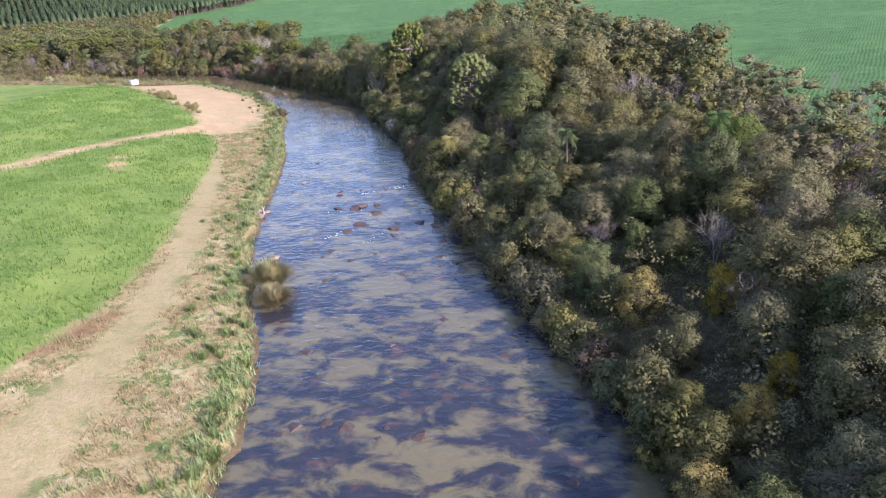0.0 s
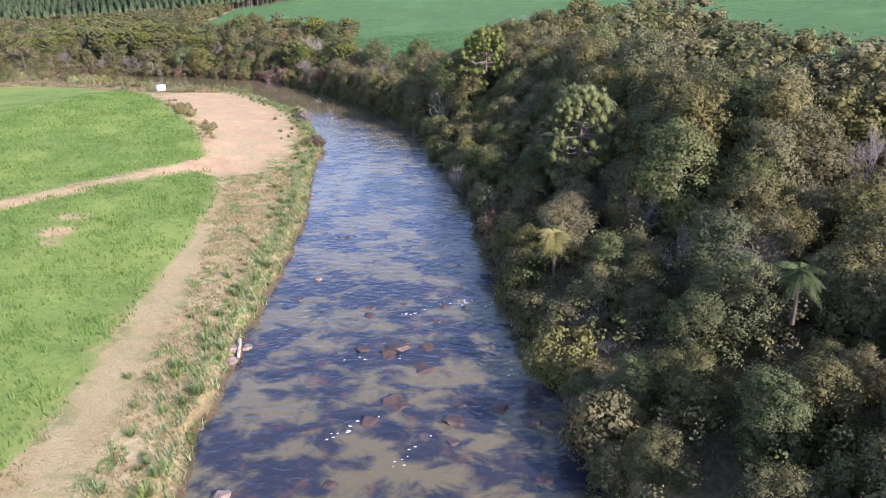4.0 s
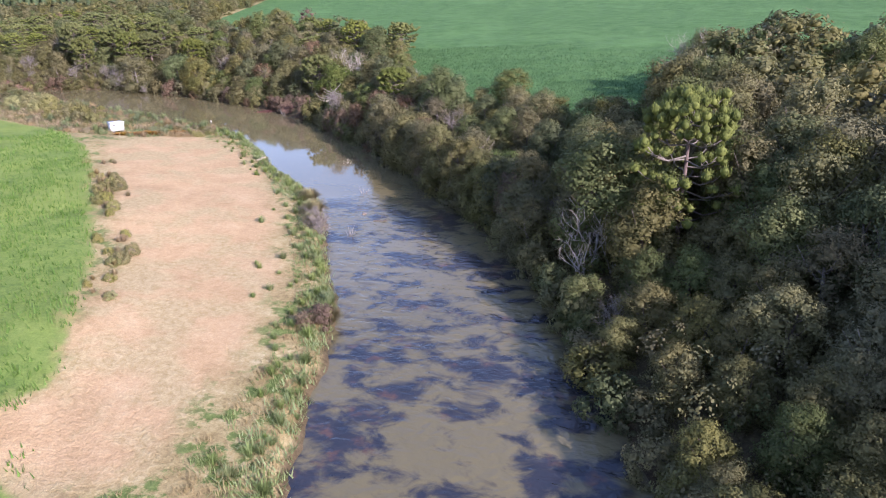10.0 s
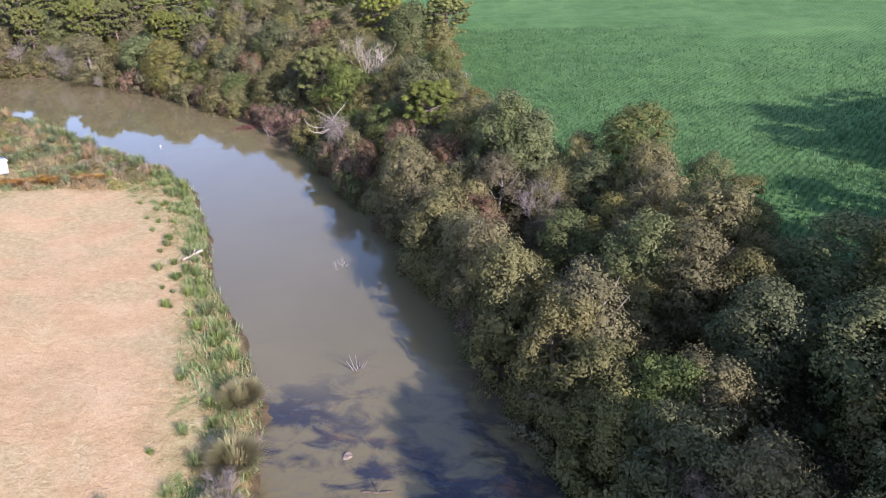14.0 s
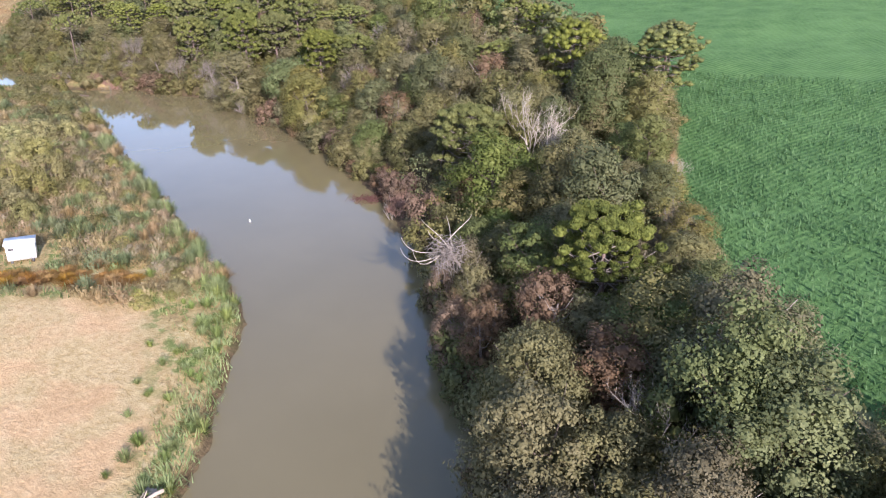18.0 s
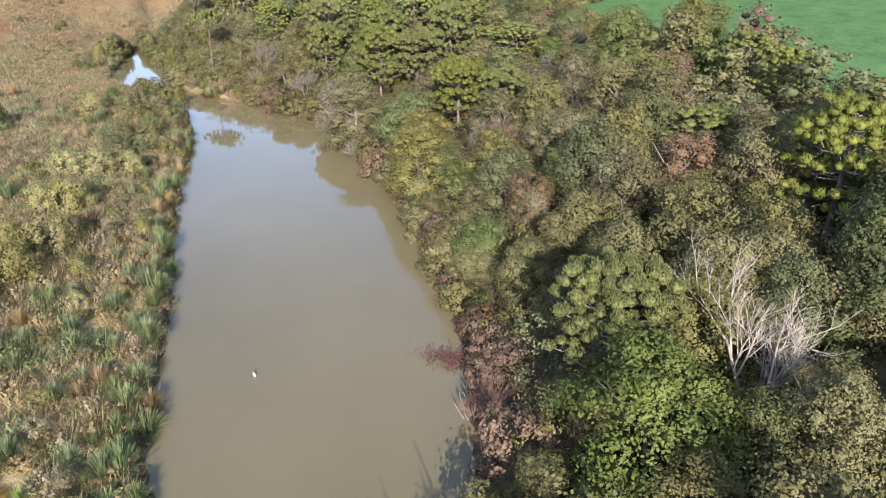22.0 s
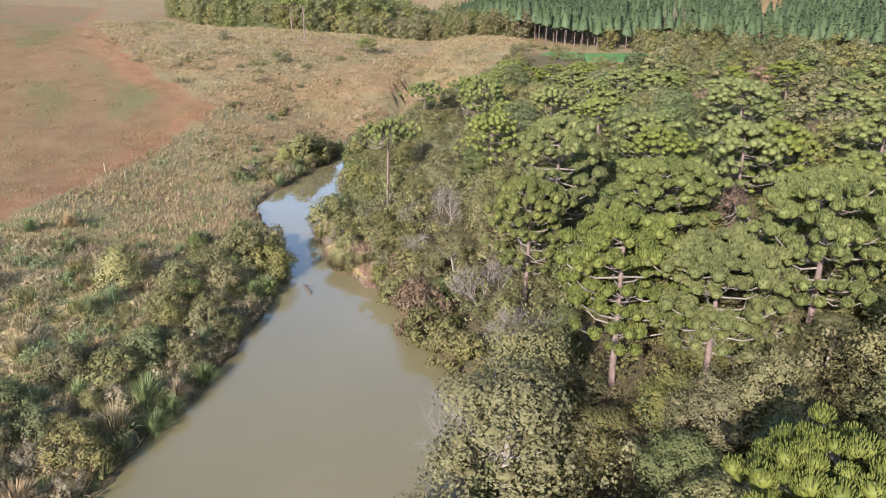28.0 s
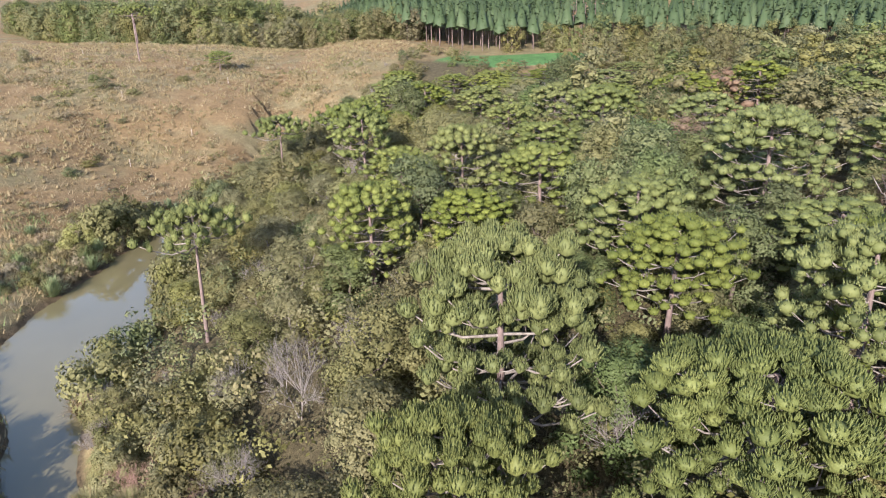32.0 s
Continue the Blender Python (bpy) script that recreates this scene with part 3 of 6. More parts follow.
# ---- plants: builders ----
class Soup:
    """Vertices, quads and triangles gathered into one mesh."""

    def __init__(self):
        self.v, self.q, self.t, self.shift, self.nor, self.n = [], [], [], [], [], 0

    def add(self, v, quads=None, tris=None, shift=0.0, nor=None):
        v = np.asarray(v, float).reshape(-1, 3)
        if nor is not None:
            self.nor.append(np.asarray(nor, float).reshape(-1, 3))
        self.v.append(v)
        self.shift.append(np.full(len(v), shift))
        if quads is not None and len(quads):
            self.q.append(np.asarray(quads, int).reshape(-1, 4) + self.n)
        if tris is not None and len(tris):
            self.t.append(np.asarray(tris, int).reshape(-1, 3) + self.n)
        self.n += len(v)

    def data(self):
        return np.concatenate(self.v), (np.concatenate(self.q) if self.q else np.zeros((0, 4), int)), (np.concatenate(self.t) if self.t else np.zeros((0, 3), int))

    def mesh(self, name, mat, smooth=False):
        v, q, t = self.data()
        me = bpy.data.meshes.new(name)
        me.vertices.add(len(v))
        me.vertices.foreach_set("co", v.astype(np.float32).ravel())
        me.loops.add(4 * len(q) + 3 * len(t))
        me.loops.foreach_set("vertex_index", np.concatenate([q.ravel(), t.ravel()]).astype(np.int32))
        me.polygons.add(len(q) + len(t))
        me.polygons.foreach_set("loop_start", np.concatenate([4 * np.arange(len(q)), 4 * len(q) + 3 * np.arange(len(t))]).astype(np.int32))
        if smooth:
            me.polygons.foreach_set("use_smooth", np.ones(len(q) + len(t), bool))
        me.update(calc_edges=True)
        sh = np.concatenate(self.shift)
        if sh.any():
            put(me, "shift", sh)
        me.materials.append(mat)
        if self.nor:
            me.normals_split_custom_set_from_vertices(np.concatenate(self.nor).astype(np.float32).tolist())
        return me

    def tube(self, pts, radii, sides=5):
        pts, radii = np.asarray(pts, float), np.asarray(radii, float)
        way = np.gradient(pts, axis=0)
        way /= np.linalg.norm(way, axis=1)[:, None] + 1e-9
        ref = np.array([0.31, 0.17, 0.93]) if abs(way[0][2]) < 0.8 else np.array([0.95, 0.2, 0.1])
        a = np.cross(way, ref); a /= np.linalg.norm(a, axis=1)[:, None] + 1e-9
        b = np.cross(way, a)
        ang = np.arange(sides) / sides * 2 * np.pi
        v = pts[:, None] + radii[:, None, None] * (np.cos(ang)[None, :, None] * a[:, None] + np.sin(ang)[None, :, None] * b[:, None])
        n = len(pts)
        f = [(i * sides + j, i * sides + (j + 1) % sides, (i + 1) * sides + (j + 1) % sides, (i + 1) * sides + j) for i in range(n - 1) for j in range(sides)]
        e = (n - 1) * sides
        self.add(v, f, [(e, e + j, e + j + 1) for j in range(1, sides - 1)])

    def leaves(self, c, a, b, nor=None):
        """Diamond leaves at c, half axes a and b."""
        v = np.stack([c - a, c - b - 0.1 * a, c + a, c + b - 0.1 * a], 1)
        self.add(v, np.arange(len(c))[:, None] * 4 + np.array([[0, 1, 2, 3]]), nor=None if nor is None else np.repeat(nor, 4, 0))

    def blades(self, base, tip, w, shift=0.0):
        """Bent strips of two pieces, from base to tip; w: half width vectors."""
        midp = base * 0.45 + tip * 0.55
        midp[:, 2] += 0.18 * np.linalg.norm(tip - base, axis=1)
        v = np.stack([base - w, base + w, midp + w * 0.8, midp - w * 0.8, tip], 1)
        i = np.arange(len(base))[:, None] * 5
        self.add(v, i + np.array([[0, 1, 2, 3]]), i + np.array([[3, 2, 4]]), shift)

    def needles(self, base, tip, w):
        """Single upright triangles."""
        self.add(np.stack([base - w, base + w, tip], 1), None, np.arange(len(base))[:, None] * 3 + np.array([[0, 1, 2]]))


def unit(rng, n):
    v = rng.normal(size=(n, 3))
    return v / np.linalg.norm(v, axis=1)[:, None]


def crown_clumps(rng, h, r, n, low):
    """Centres and radii of the leaf clumps over a crown's dome."""
    out = []
    for i in range(n):
        f = (i + rng.random()) / n
        z = h * (low + (0.88 - low) * f)
        wide = r * math.sqrt(max(0.02, 1 - ((f - 0.38) / 0.68) ** 2))
        a, k = i * 2.4 + rng.uniform(-0.5, 0.5), rng.uniform(0.25, 0.86)
        rad = r * rng.uniform(0.20, 0.44) * (1.1 - 0.2 * f)
        out.append((math.cos(a) * wide * k, math.sin(a) * wide * k, z - 0.2 * rad, rad))
    return np.array(out)


ICO_V = np.array([(0, 0, 1)] + [(0.894 * math.cos(k * 1.2566), 0.894 * math.sin(k * 1.2566), 0.447) for k in range(5)] + [(0.894 * math.cos(k * 1.2566 + 0.628), 0.894 * math.sin(k * 1.2566 + 0.628), -0.447) for k in range(5)] + [(0, 0, -1)])
ICO_F = np.array([(0, 1 + k, 1 + (k + 1) % 5) for k in range(5)] + [(1 + k, 6 + k, 1 + (k + 1) % 5) for k in range(5)] + [(6 + k, 6 + (k + 1) % 5, 1 + (k + 1) % 5) for k in range(5)] + [(11, 6 + (k + 1) % 5, 6 + k) for k in range(5)])


def crown_soup(rng, h, r, clumps, leaves, size, low=0.35, droop=0.0, core=0.45):
    """Sprays of leaves round the clumps of a crown, with a small dense heart in each clump."""
    s = Soup()
    cl = crown_clumps(rng, h, r, clumps, low)
    for x, y, z, rad in cl:
        s.add(ICO_V * rng.uniform(0.7, 1.15, (12, 1)) * rad * core * [1, 1, 0.85] + (x, y, z), None, ICO_F, nor=ICO_V)
    per = rng.choice(len(cl), leaves, p=cl[:, 3] ** 2 / (cl[:, 3] ** 2).sum())
    u = unit(rng, leaves)
    out = cl[per, :3] - [0, 0, h * 0.35]
    out /= np.linalg.norm(out, axis=1)[:, None] + 1e-9
    u[(u * out).sum(1) < -0.3] *= -1
    lump = 1 + 0.25 * np.sin(u[:, 0] * 6 + per) * np.sin(u[:, 1] * 7 + 2 * per) + 0.14 * np.sin(u[:, 2] * 11 + 3 * per)
    rad = cl[per, 3] * rng.triangular(0.62, 1.0, 1.2, leaves) * lump
    c = cl[per, :3] + u * rad[:, None] * [1, 1, 0.9]
    n = u + 0.65 * unit(rng, leaves) + [0, 0, 0.12]
    n /= np.linalg.norm(n, axis=1)[:, None]
    n[(n * u).sum(1) < 0] *= -1
    a = np.cross(n, unit(rng, leaves)); a /= np.linalg.norm(a, axis=1)[:, None]
    a[:, 2] -= droop
    b = np.cross(n, a)
    k = size * rng.uniform(0.5, 1.4, leaves)[:, None]
    nor = 0.5 * u + 0.35 * out + 0.55 * n
    s.leaves(c, a * k * 0.5, b * k * 0.33, nor / np.linalg.norm(nor, axis=1)[:, None])
    return s


def crown_mesh(name, rng, h, r, clumps, leaves, size, mat, low=0.35, droop=0.0):
    return crown_soup(rng, h, r, clumps, leaves, size, low, droop).mesh(name, mat)


def crown_mesh_data(rng, h, r, clumps, leaves, size, low, core=0.45):
    s = crown_soup(rng, h, r, clumps, leaves, size, low, 0.0, core)
    return s.data() + (np.concatenate(s.nor),)


def trunk_mesh(name, rng, h, r, mat, spread=0.5):
    s = Soup()
    lean = rng.uniform(-0.12, 0.12, 2) * h
    top = np.array([lean[0], lean[1], h * 0.62])
    s.tube([(0, 0, -0.4), (lean[0] * 0.2, lean[1] * 0.2, h * 0.2), top * [0.7, 0.7, 0.7], top], [r * 1.3, r, r * 0.75, r * 0.45], 6)
    for i in range(6):
        a = i / 6 * 6.283 + rng.uniform(-0.4, 0.4)
        start = top * rng.uniform(0.45, 0.95)
        end = start + np.array([math.cos(a) * spread * h * 0.45, math.sin(a) * spread * h * 0.45, h * rng.uniform(0.12, 0.32)])
        s.tube([start, (start + end) / 2 + [0, 0, -0.05 * h], end], [r * 0.5, r * 0.32, r * 0.1], 4)
    return s.mesh(name, mat)


def twig_mesh(name, rng, h, r, mat, forks=5, levels=3, thick=0.07, arch=0.0):
    """A leafless tree or bush, all boughs and twigs."""
    s, base = Soup(), Soup()

    def grow(p, way, length, rad, level):
        side = np.cross(way, unit(rng, 1)[0])
        mid = p + way * length * 0.5 + side * length * 0.10
        way2 = way + side * 0.25 + np.array([0, 0, 0.15 - arch * (levels - level)])
        way2 /= np.linalg.norm(way2)
        end = mid + way2 * length * 0.5
        (base if level == levels else s).tube([p, mid, end], [rad, rad * 0.75, rad * 0.5], 3 if level < 2 else 5)
        if level:
            for i in range(forks):
                u = way2 + 0.85 * unit(rng, 1)[0] + np.array([0, 0, 0.25])
                u /= np.linalg.norm(u)
                k = rng.uniform(0.35, 1.0)
                grow(p + (mid - p) * min(1, k * 2) if k < 0.5 else mid + (end - mid) * (k * 2 - 1), u, length * rng.uniform(0.5, 0.75), rad * 0.5, level - 1)

    for i in range(3):
        a = rng.uniform(0, 6.283)
        u = np.array([math.cos(a) * r / h * 0.8, math.sin(a) * r / h * 0.8, 1.0])
        grow(np.array([0, 0, -0.3]), u / np.linalg.norm(u), h * rng.uniform(0.38, 0.5), thick * rng.uniform(0.7, 1.1), levels)
    return [("trunk", base.mesh("trunk", mat)), (name, s.mesh(name, mat))]


def tuft_shoots(fo, rng, c, out, size, m, hi):
    """A dense pompon of stubby needle-clad shoots that point upwards, at the end of a bough."""
    fo.add(ICO_V * rng.uniform(0.8, 1.1, (12, 1)) * 0.35 * size * [1, 1, 0.95] + c, None, ICO_F)
    zz, phi = rng.uniform(-0.25, 1.0, m), rng.uniform(0, 6.283, m)
    flat = np.sqrt(1 - zz ** 2)
    ball = np.stack([np.cos(phi) * flat, np.sin(phi) * flat, zz * 0.95], -1)
    b0 = c + ball * 0.33 * size + rng.normal(scale=0.02 * size, size=(m, 3))
    u = ball * 0.6 + out * 0.1 + [0, 0, 0.9]
    u /= np.linalg.norm(u, axis=1)[:, None]
    ln = rng.uniform(0.12, 0.21, m) * size
    w = np.cross(u, unit(rng, m)); w /= np.linalg.norm(w, axis=1)[:, None]
    w2 = np.cross(u, w)
    g = (0.022 if hi else 0.042) * size
    e = b0 + u * (ln * 0.6)[:, None]
    tip = e + (u * 0.5 + np.array([0, 0, 0.5])) * (ln * 0.45)[:, None]
    ring = lambda p, k: [p + w * k, p - w * k * 0.5 + w2 * k * 0.87, p - w * k * 0.5 - w2 * k * 0.87]
    if hi:
        v = np.stack(ring(b0, g * 0.8) + ring(e, g) + ring(tip, g * 0.5), 1)
        i9 = np.arange(m)[:, None, None] * 9
        q = [(a_ + j, a_ + (j + 1) % 3, a_ + 3 + (j + 1) % 3, a_ + 3 + j) for a_ in (0, 3) for j in range(3)]
        fo.add(v, (i9 + np.array(q)).reshape(-1, 4), (i9 + np.array([[6, 7, 8]])).reshape(-1, 3))
    else:
        v = np.stack(ring(b0, g) + [tip], 1)
        i4 = np.arange(m)[:, None, None] * 4
        fo.add(v, None, (i4 + np.array([[0, 1, 3], [1, 2, 3], [2, 0, 3]])).reshape(-1, 3))


def araucaria_meshes(rng, h, r, whorls, arms, shoots, hi, base=0.45):
    """Trunk, bare boughs, and tufts of needle-clad shoots at the boughs' ends."""
    tr, bo, fo = Soup(), Soup(), Soup()
    lean = rng.uniform(-0.03, 0.03, 2) * h
    line = lambda z: np.array([lean[0] * z / h, lean[1] * z / h, z])
    zs = np.linspace(-0.4, h * 0.91, 7)
    tr.tube([line(z) for z in zs], np.interp(zs, [-0.4, h], [0.023 * h, 0.007 * h]), 8 if hi else 5)
    for k in range(whorls):
        f = k / max(1, whorls - 1)
        z = h * (base + (0.88 - base) * f)
        reach = r * math.sqrt(1 - (0.86 * f) ** 2.2) * rng.uniform(0.92, 1.06)
        n = arms if f < 0.8 else max(5, arms - 2)
        turn = rng.uniform(0, 6.28)
        for i in range(n):
            a = turn + i / n * 6.283 + rng.uniform(-0.25, 0.25)
            L = reach * rng.uniform(0.62, 1.1)
            d = np.array([math.cos(a), math.sin(a), 0])
            side = np.array([-d[1], d[0], 0])
            p0 = line(z + rng.uniform(-0.55, 0.55))
            rise = L * (0.20 + 0.16 * f) + rng.uniform(-0.2, 0.3)
            pts = [p0, p0 + d * L * 0.42 + [0, 0, -0.05 * L * (1 - f)], p0 + d * L * 0.76 + [0, 0, rise * 0.34], p0 + d * L + [0, 0, rise]]
            bo.tube(pts, [0.062, 0.05, 0.036, 0.02], 5 if hi else 3)
            tips = [(pts[3], 1.0)]
            for sd in (1, -1):
                q = pts[2] + side * sd * rng.uniform(0.5, 0.95) + d * rng.uniform(-0.2, 0.25) + [0, 0, rng.uniform(0.15, 0.45)]
                bo.tube([pts[2] * 0.75 + pts[1] * 0.25, (pts[2] + q) / 2 - [0, 0, 0.05], q], [0.032, 0.024, 0.012], 3)
                tips.append((q, rng.uniform(0.78, 1.0)))
            if f > 0.15:
                for sd in (1, -1):
                    q = pts[1] * 0.5 + pts[2] * 0.5 + side * sd * rng.uniform(0.25, 0.6) + [0, 0, rng.uniform(0.25, 0.5)]
                    bo.tube([pts[1] * 0.8 + pts[2] * 0.2, q], [0.03, 0.012], 3)
                    tips.append((q, rng.uniform(0.75, 0.95)))
            for c, sz in tips:
                tuft_shoots(fo, rng, c, d, sz * rng.uniform(0.8, 1.15), shoots, hi)
    # the closed dome over the boughs
    for i in range(46):
        q = math.sqrt((i + 0.5) / 46)
        a = i * 2.39996 + rng.uniform(-0.3, 0.3)
        out = 0.74 * r * q * rng.uniform(0.9, 1.1)
        c = line(h * (0.985 - 0.17 * q * q)) + [math.cos(a) * out, math.sin(a) * out, rng.uniform(-0.3, 0.25)]
        tuft_shoots(fo, rng, c, np.array([math.cos(a), math.sin(a), 0]) * q, rng.uniform(0.85, 1.2), shoots, hi)
    return tr.mesh("trunk", BARK_ARAUCARIA), bo.mesh("branchwork", BARK_BOUGH), fo.mesh("crown", LEAF["needle"])


def palm_meshes(rng, h, fronds, reach, mat):
    tr, fo = Soup(), Soup()
    zs = np.linspace(-0.4, h, 8)
    tr.tube([(0.12 * math.sin(z), 0, z) for z in zs], [0.24, 0.19, 0.17, 0.17, 0.16, 0.16, 0.17, 0.2], 8)
    for i in range(fronds):
        a, el = rng.uniform(0, 6.283), rng.uniform(-0.75, 1.25)
        d = np.array([math.cos(a), math.sin(a), 0])
        side = np.array([-d[1], d[0], 0])
        L = reach * rng.uniform(0.8, 1.1)
        us = np.linspace(0, 1, 9)
        spine = np.array([np.array([0, 0, h + 0.05]) + d * L * u * math.cos(el * (1 - 0.5 * u)) + np.array([0, 0, L * (math.sin(el) * u - 0.75 * u * u)]) for u in us])
        fo.tube(spine, np.linspace(0.035, 0.008, 9), 3)
        for u0 in np.linspace(0.12, 0.98, 20):
            k = u0 * 8
            j = min(7, int(k))
            p = spine[j] + (spine[j + 1] - spine[j]) * (k - j)
            w = (spine[j + 1] - spine[j]) / np.linalg.norm(spine[j + 1] - spine[j])
            ln = L * 0.34 * math.sin(math.pi * min(0.96, u0 * 0.85 + 0.14)) + 0.08
            for sd in (1, -1):
                e = side * sd * 0.85 + w * 0.55 + np.array([0, 0, -0.28 + rng.uniform(-0.15, 0.1)])
                e /= np.linalg.norm(e)
                tip = p + e * ln
                wv = w * 0.035
                fo.add([p - wv, p + wv, tip + [0, 0, -0.1 * ln], tip - [0, 0, 0.12 * ln] - wv], [(0, 1, 2, 3)])
    return tr.mesh("trunk", BARK), fo.mesh("crown", mat)


def tuft_mesh(name, rng, n, h, spread, width, mat, droop=0.35, plumes=0):
    s = Soup()
    a = rng.uniform(0, 6.283, n)
    el = rng.uniform(0.1, 1.0, n)
    base = np.c_[np.cos(a), np.sin(a), np.zeros(n)] * (rng.random(n)[:, None] * spread * 0.3) - [0, 0, 0.06]
    L = h * rng.uniform(0.65, 1.15, n)
    tip = base + np.c_[np.cos(a) * spread * el, np.sin(a) * spread * el, L * (1.0 - droop * el ** 2)]
    tip[:, 2] = np.maximum(tip[:, 2], 0.06)
    w = np.c_[-np.sin(a), np.cos(a), np.zeros(n)] * width
    s.blades(base, tip, w)
    return s.mesh(name, mat)


def plant(name, parts, label, category, group="", kind=""):
    """A thing: one mesh by itself, or an empty at its foot that holds its meshes."""
    if len(parts) == 1:
        return tagged(new(name, parts[0][1]), label, category, group, kind)
    e = tagged(new(name), label, category, group, kind)
    for pn, me in parts:
        o = new(pn, me)
        o.parent = e
    return e


FIRST_USED = set()


def put_copy(first, x, y, z, scale=1.0, turn=0.0, squash=1.0, lean=0.0):
    m = Matrix.Translation((x, y, z)) @ Matrix.Rotation(turn, 4, "Z") @ Matrix.Rotation(lean, 4, "X")
    if first.name not in FIRST_USED:
        FIRST_USED.add(first.name)
        ob = first
    else:
        ob = copy_thing(first, m)
    ob.matrix_basis = m @ Matrix.Diagonal((scale, scale, scale * squash, 1))
    return ob


def scatter(rng, x0, x1, y0, y1, gap, jitter=0.42):
    gx_, gy_ = np.meshgrid(np.arange(x0, x1, gap), np.arange(y0, y1, gap * 0.87))
    gx_ = gx_ + (np.arange(gx_.shape[0]) % 2)[:, None] * gap / 2
    p = np.stack([gx_.ravel(), gy_.ravel()], -1)
    return p + rng.uniform(-jitter, jitter, p.shape) * gap

# ---- the woods on the right bank ----
rng = np.random.default_rng(5)
TREES, MIDDATA, FARDATA = {}, {}, {}
LEAF_OF = {"olive": "olive-green broadleaf tree in dense riverside woods", "deep": "dark green broadleaf tree with a rounded crown", "grey": "greyish thin-leaved tree in the riverside woods",
           "bright": "bright fresh-green leafy tree in the woods", "gold": "golden-yellow leafy tree in the woods", "amber": "yellowish olive-green leafy tree at the woods' edge", "rust": "rusty brown half-bare tree at the woods' edge"}
SHAPE = {"olive": (7.0, 2.6, 44, 15000, 0.140), "deep": (7.6, 2.6, 40, 15000, 0.148), "grey": (6.6, 2.4, 46, 15000, 0.124), "bright": (6.4, 2.4, 40, 15000, 0.135), "gold": (5.2, 1.9, 34, 12000, 0.10), "amber": (6.4, 2.4, 42, 15000, 0.128), "rust": (6.4, 2.3, 44, 10000, 0.105)}
SORT = {"olive": "broadleaf_tree", "deep": "evergreen_tree", "grey": "scrub_tree"}
for kind, (h_, r_, cl_, lv_, sz_) in SHAPE.items():
    bk = BARK_GREY if kind in ("grey", "rust") else BARK
    TREES[kind] = []
    for i in range(3 if kind in ("olive", "deep", "grey") else 2):
        parts = [("trunk", trunk_mesh("trunk", rng, h_, 0.13, bk)), ("crown", crown_mesh("crown", rng, h_ * rng.uniform(0.92, 1.1), r_, cl_, lv_, sz_, LEAF[kind], 0.04))]
        TREES[kind].append(plant(SORT.get(kind, "tree"), parts, LEAF_OF[kind], "tree", "trees of the riverside woods"))
    MIDDATA[kind] = [crown_mesh_data(rng, h_ * rng.uniform(0.92, 1.1), r_, 26, int(lv_ * 0.22), sz_ * 1.5, 0.04, 0.5) for i in range(3)]
    FARDATA[kind] = [crown_mesh_data(rng, h_ * rng.uniform(0.92, 1.1), r_, 20, int(lv_ * 0.09), sz_ * 2.1, 0.04, 0.6) for i in range(4)]
TREES["tall"] = [plant("tall_tree", [("trunk", trunk_mesh("trunk", rng, 7.2, 0.14, BARK)), ("crown", crown_mesh("crown", rng, 7.2, 2.5, 44, 15000, 0.138, LEAF["olive"], 0.06))], "tall olive-green broadleaf tree rising above its neighbours", "tree", "trees of the riverside woods") for i in range(3)]
TREES["bare"] = [plant("bare_tree", twig_mesh("crown", rng, 6.6, 2.6, BARK_GREY, 6, 3, 0.06), "leafless grey twiggy tree among the woods", "tree", "bare trees") for i in range(3)]
TREES["purple"] = [plant("bare_tree", twig_mesh("crown", rng, 6.0, 2.8, BARK_PURPLE, 6, 3, 0.045), "leafless purplish twiggy tree in the shade", "tree", "bare trees") for i in range(2)]

# araucarias: x, y, top, crown radius
ARAUCARIAS = [(4.2, 103.5, 15.0, 3.7), (-6.4, 153.4, 17.2, 4.6), (-49.4, 246.0, 15.2, 4.3), (-58.7, 245.7, 15.6, 3.9), (-52.3, 260.3, 15.0, 3.8), (-42.5, 210.8, 11.6, 3.9), (-61.0, 227.6, 11.6, 4.1),
              (-84.0, 260.6, 13.4, 4.0), (-99.5, 252.6, 12.2, 4.0), (-94.2, 254.6, 11.6, 3.9), (-106.6, 269.0, 13.4, 4.2), (-117.0, 255.4, 13.2, 4.0), (-113.6, 258.6, 13.0, 3.9), (-127.6, 281.6, 15.5, 4.2)]
ARAUCARIAS_WEST = [(-128.7, 254.9, 12.2, 3.3), (-133.2, 258.8, 15.2, 4.1), (-125.4, 262.8, 13.8, 4.4), (-141.0, 270.4, 14.0, 3.8), (-142.4, 280.5, 16.4, 4.4), (-134.6, 277.2, 13.4, 4.2), (-159.6, 276.0, 13.5, 3.8),
                   (-162.0, 265.5, 12.2, 3.4), (-180.0, 281.0, 13.6, 3.8), (-188.0, 278.0, 13.4, 3.8), (-184.0, 260.5, 12.0, 3.0), (-178.0, 266.0, 13.4, 3.3), (-181.0, 298.0, 14.2, 4.0), (-197.6, 291.0, 13.2, 4.0),
                   (-167.7, 297.0, 15.0, 4.2), (-154.6, 250.0, 12.0, 2.9), (-150.5, 270.5, 14.0, 3.7), (-136.0, 268.5, 13.6, 3.8), (-142.0, 292.0, 15.2, 4.2), (-315.4, 249.7, 22.4, 5.6), (-246.0, 262.0, 14.5, 3.0)]
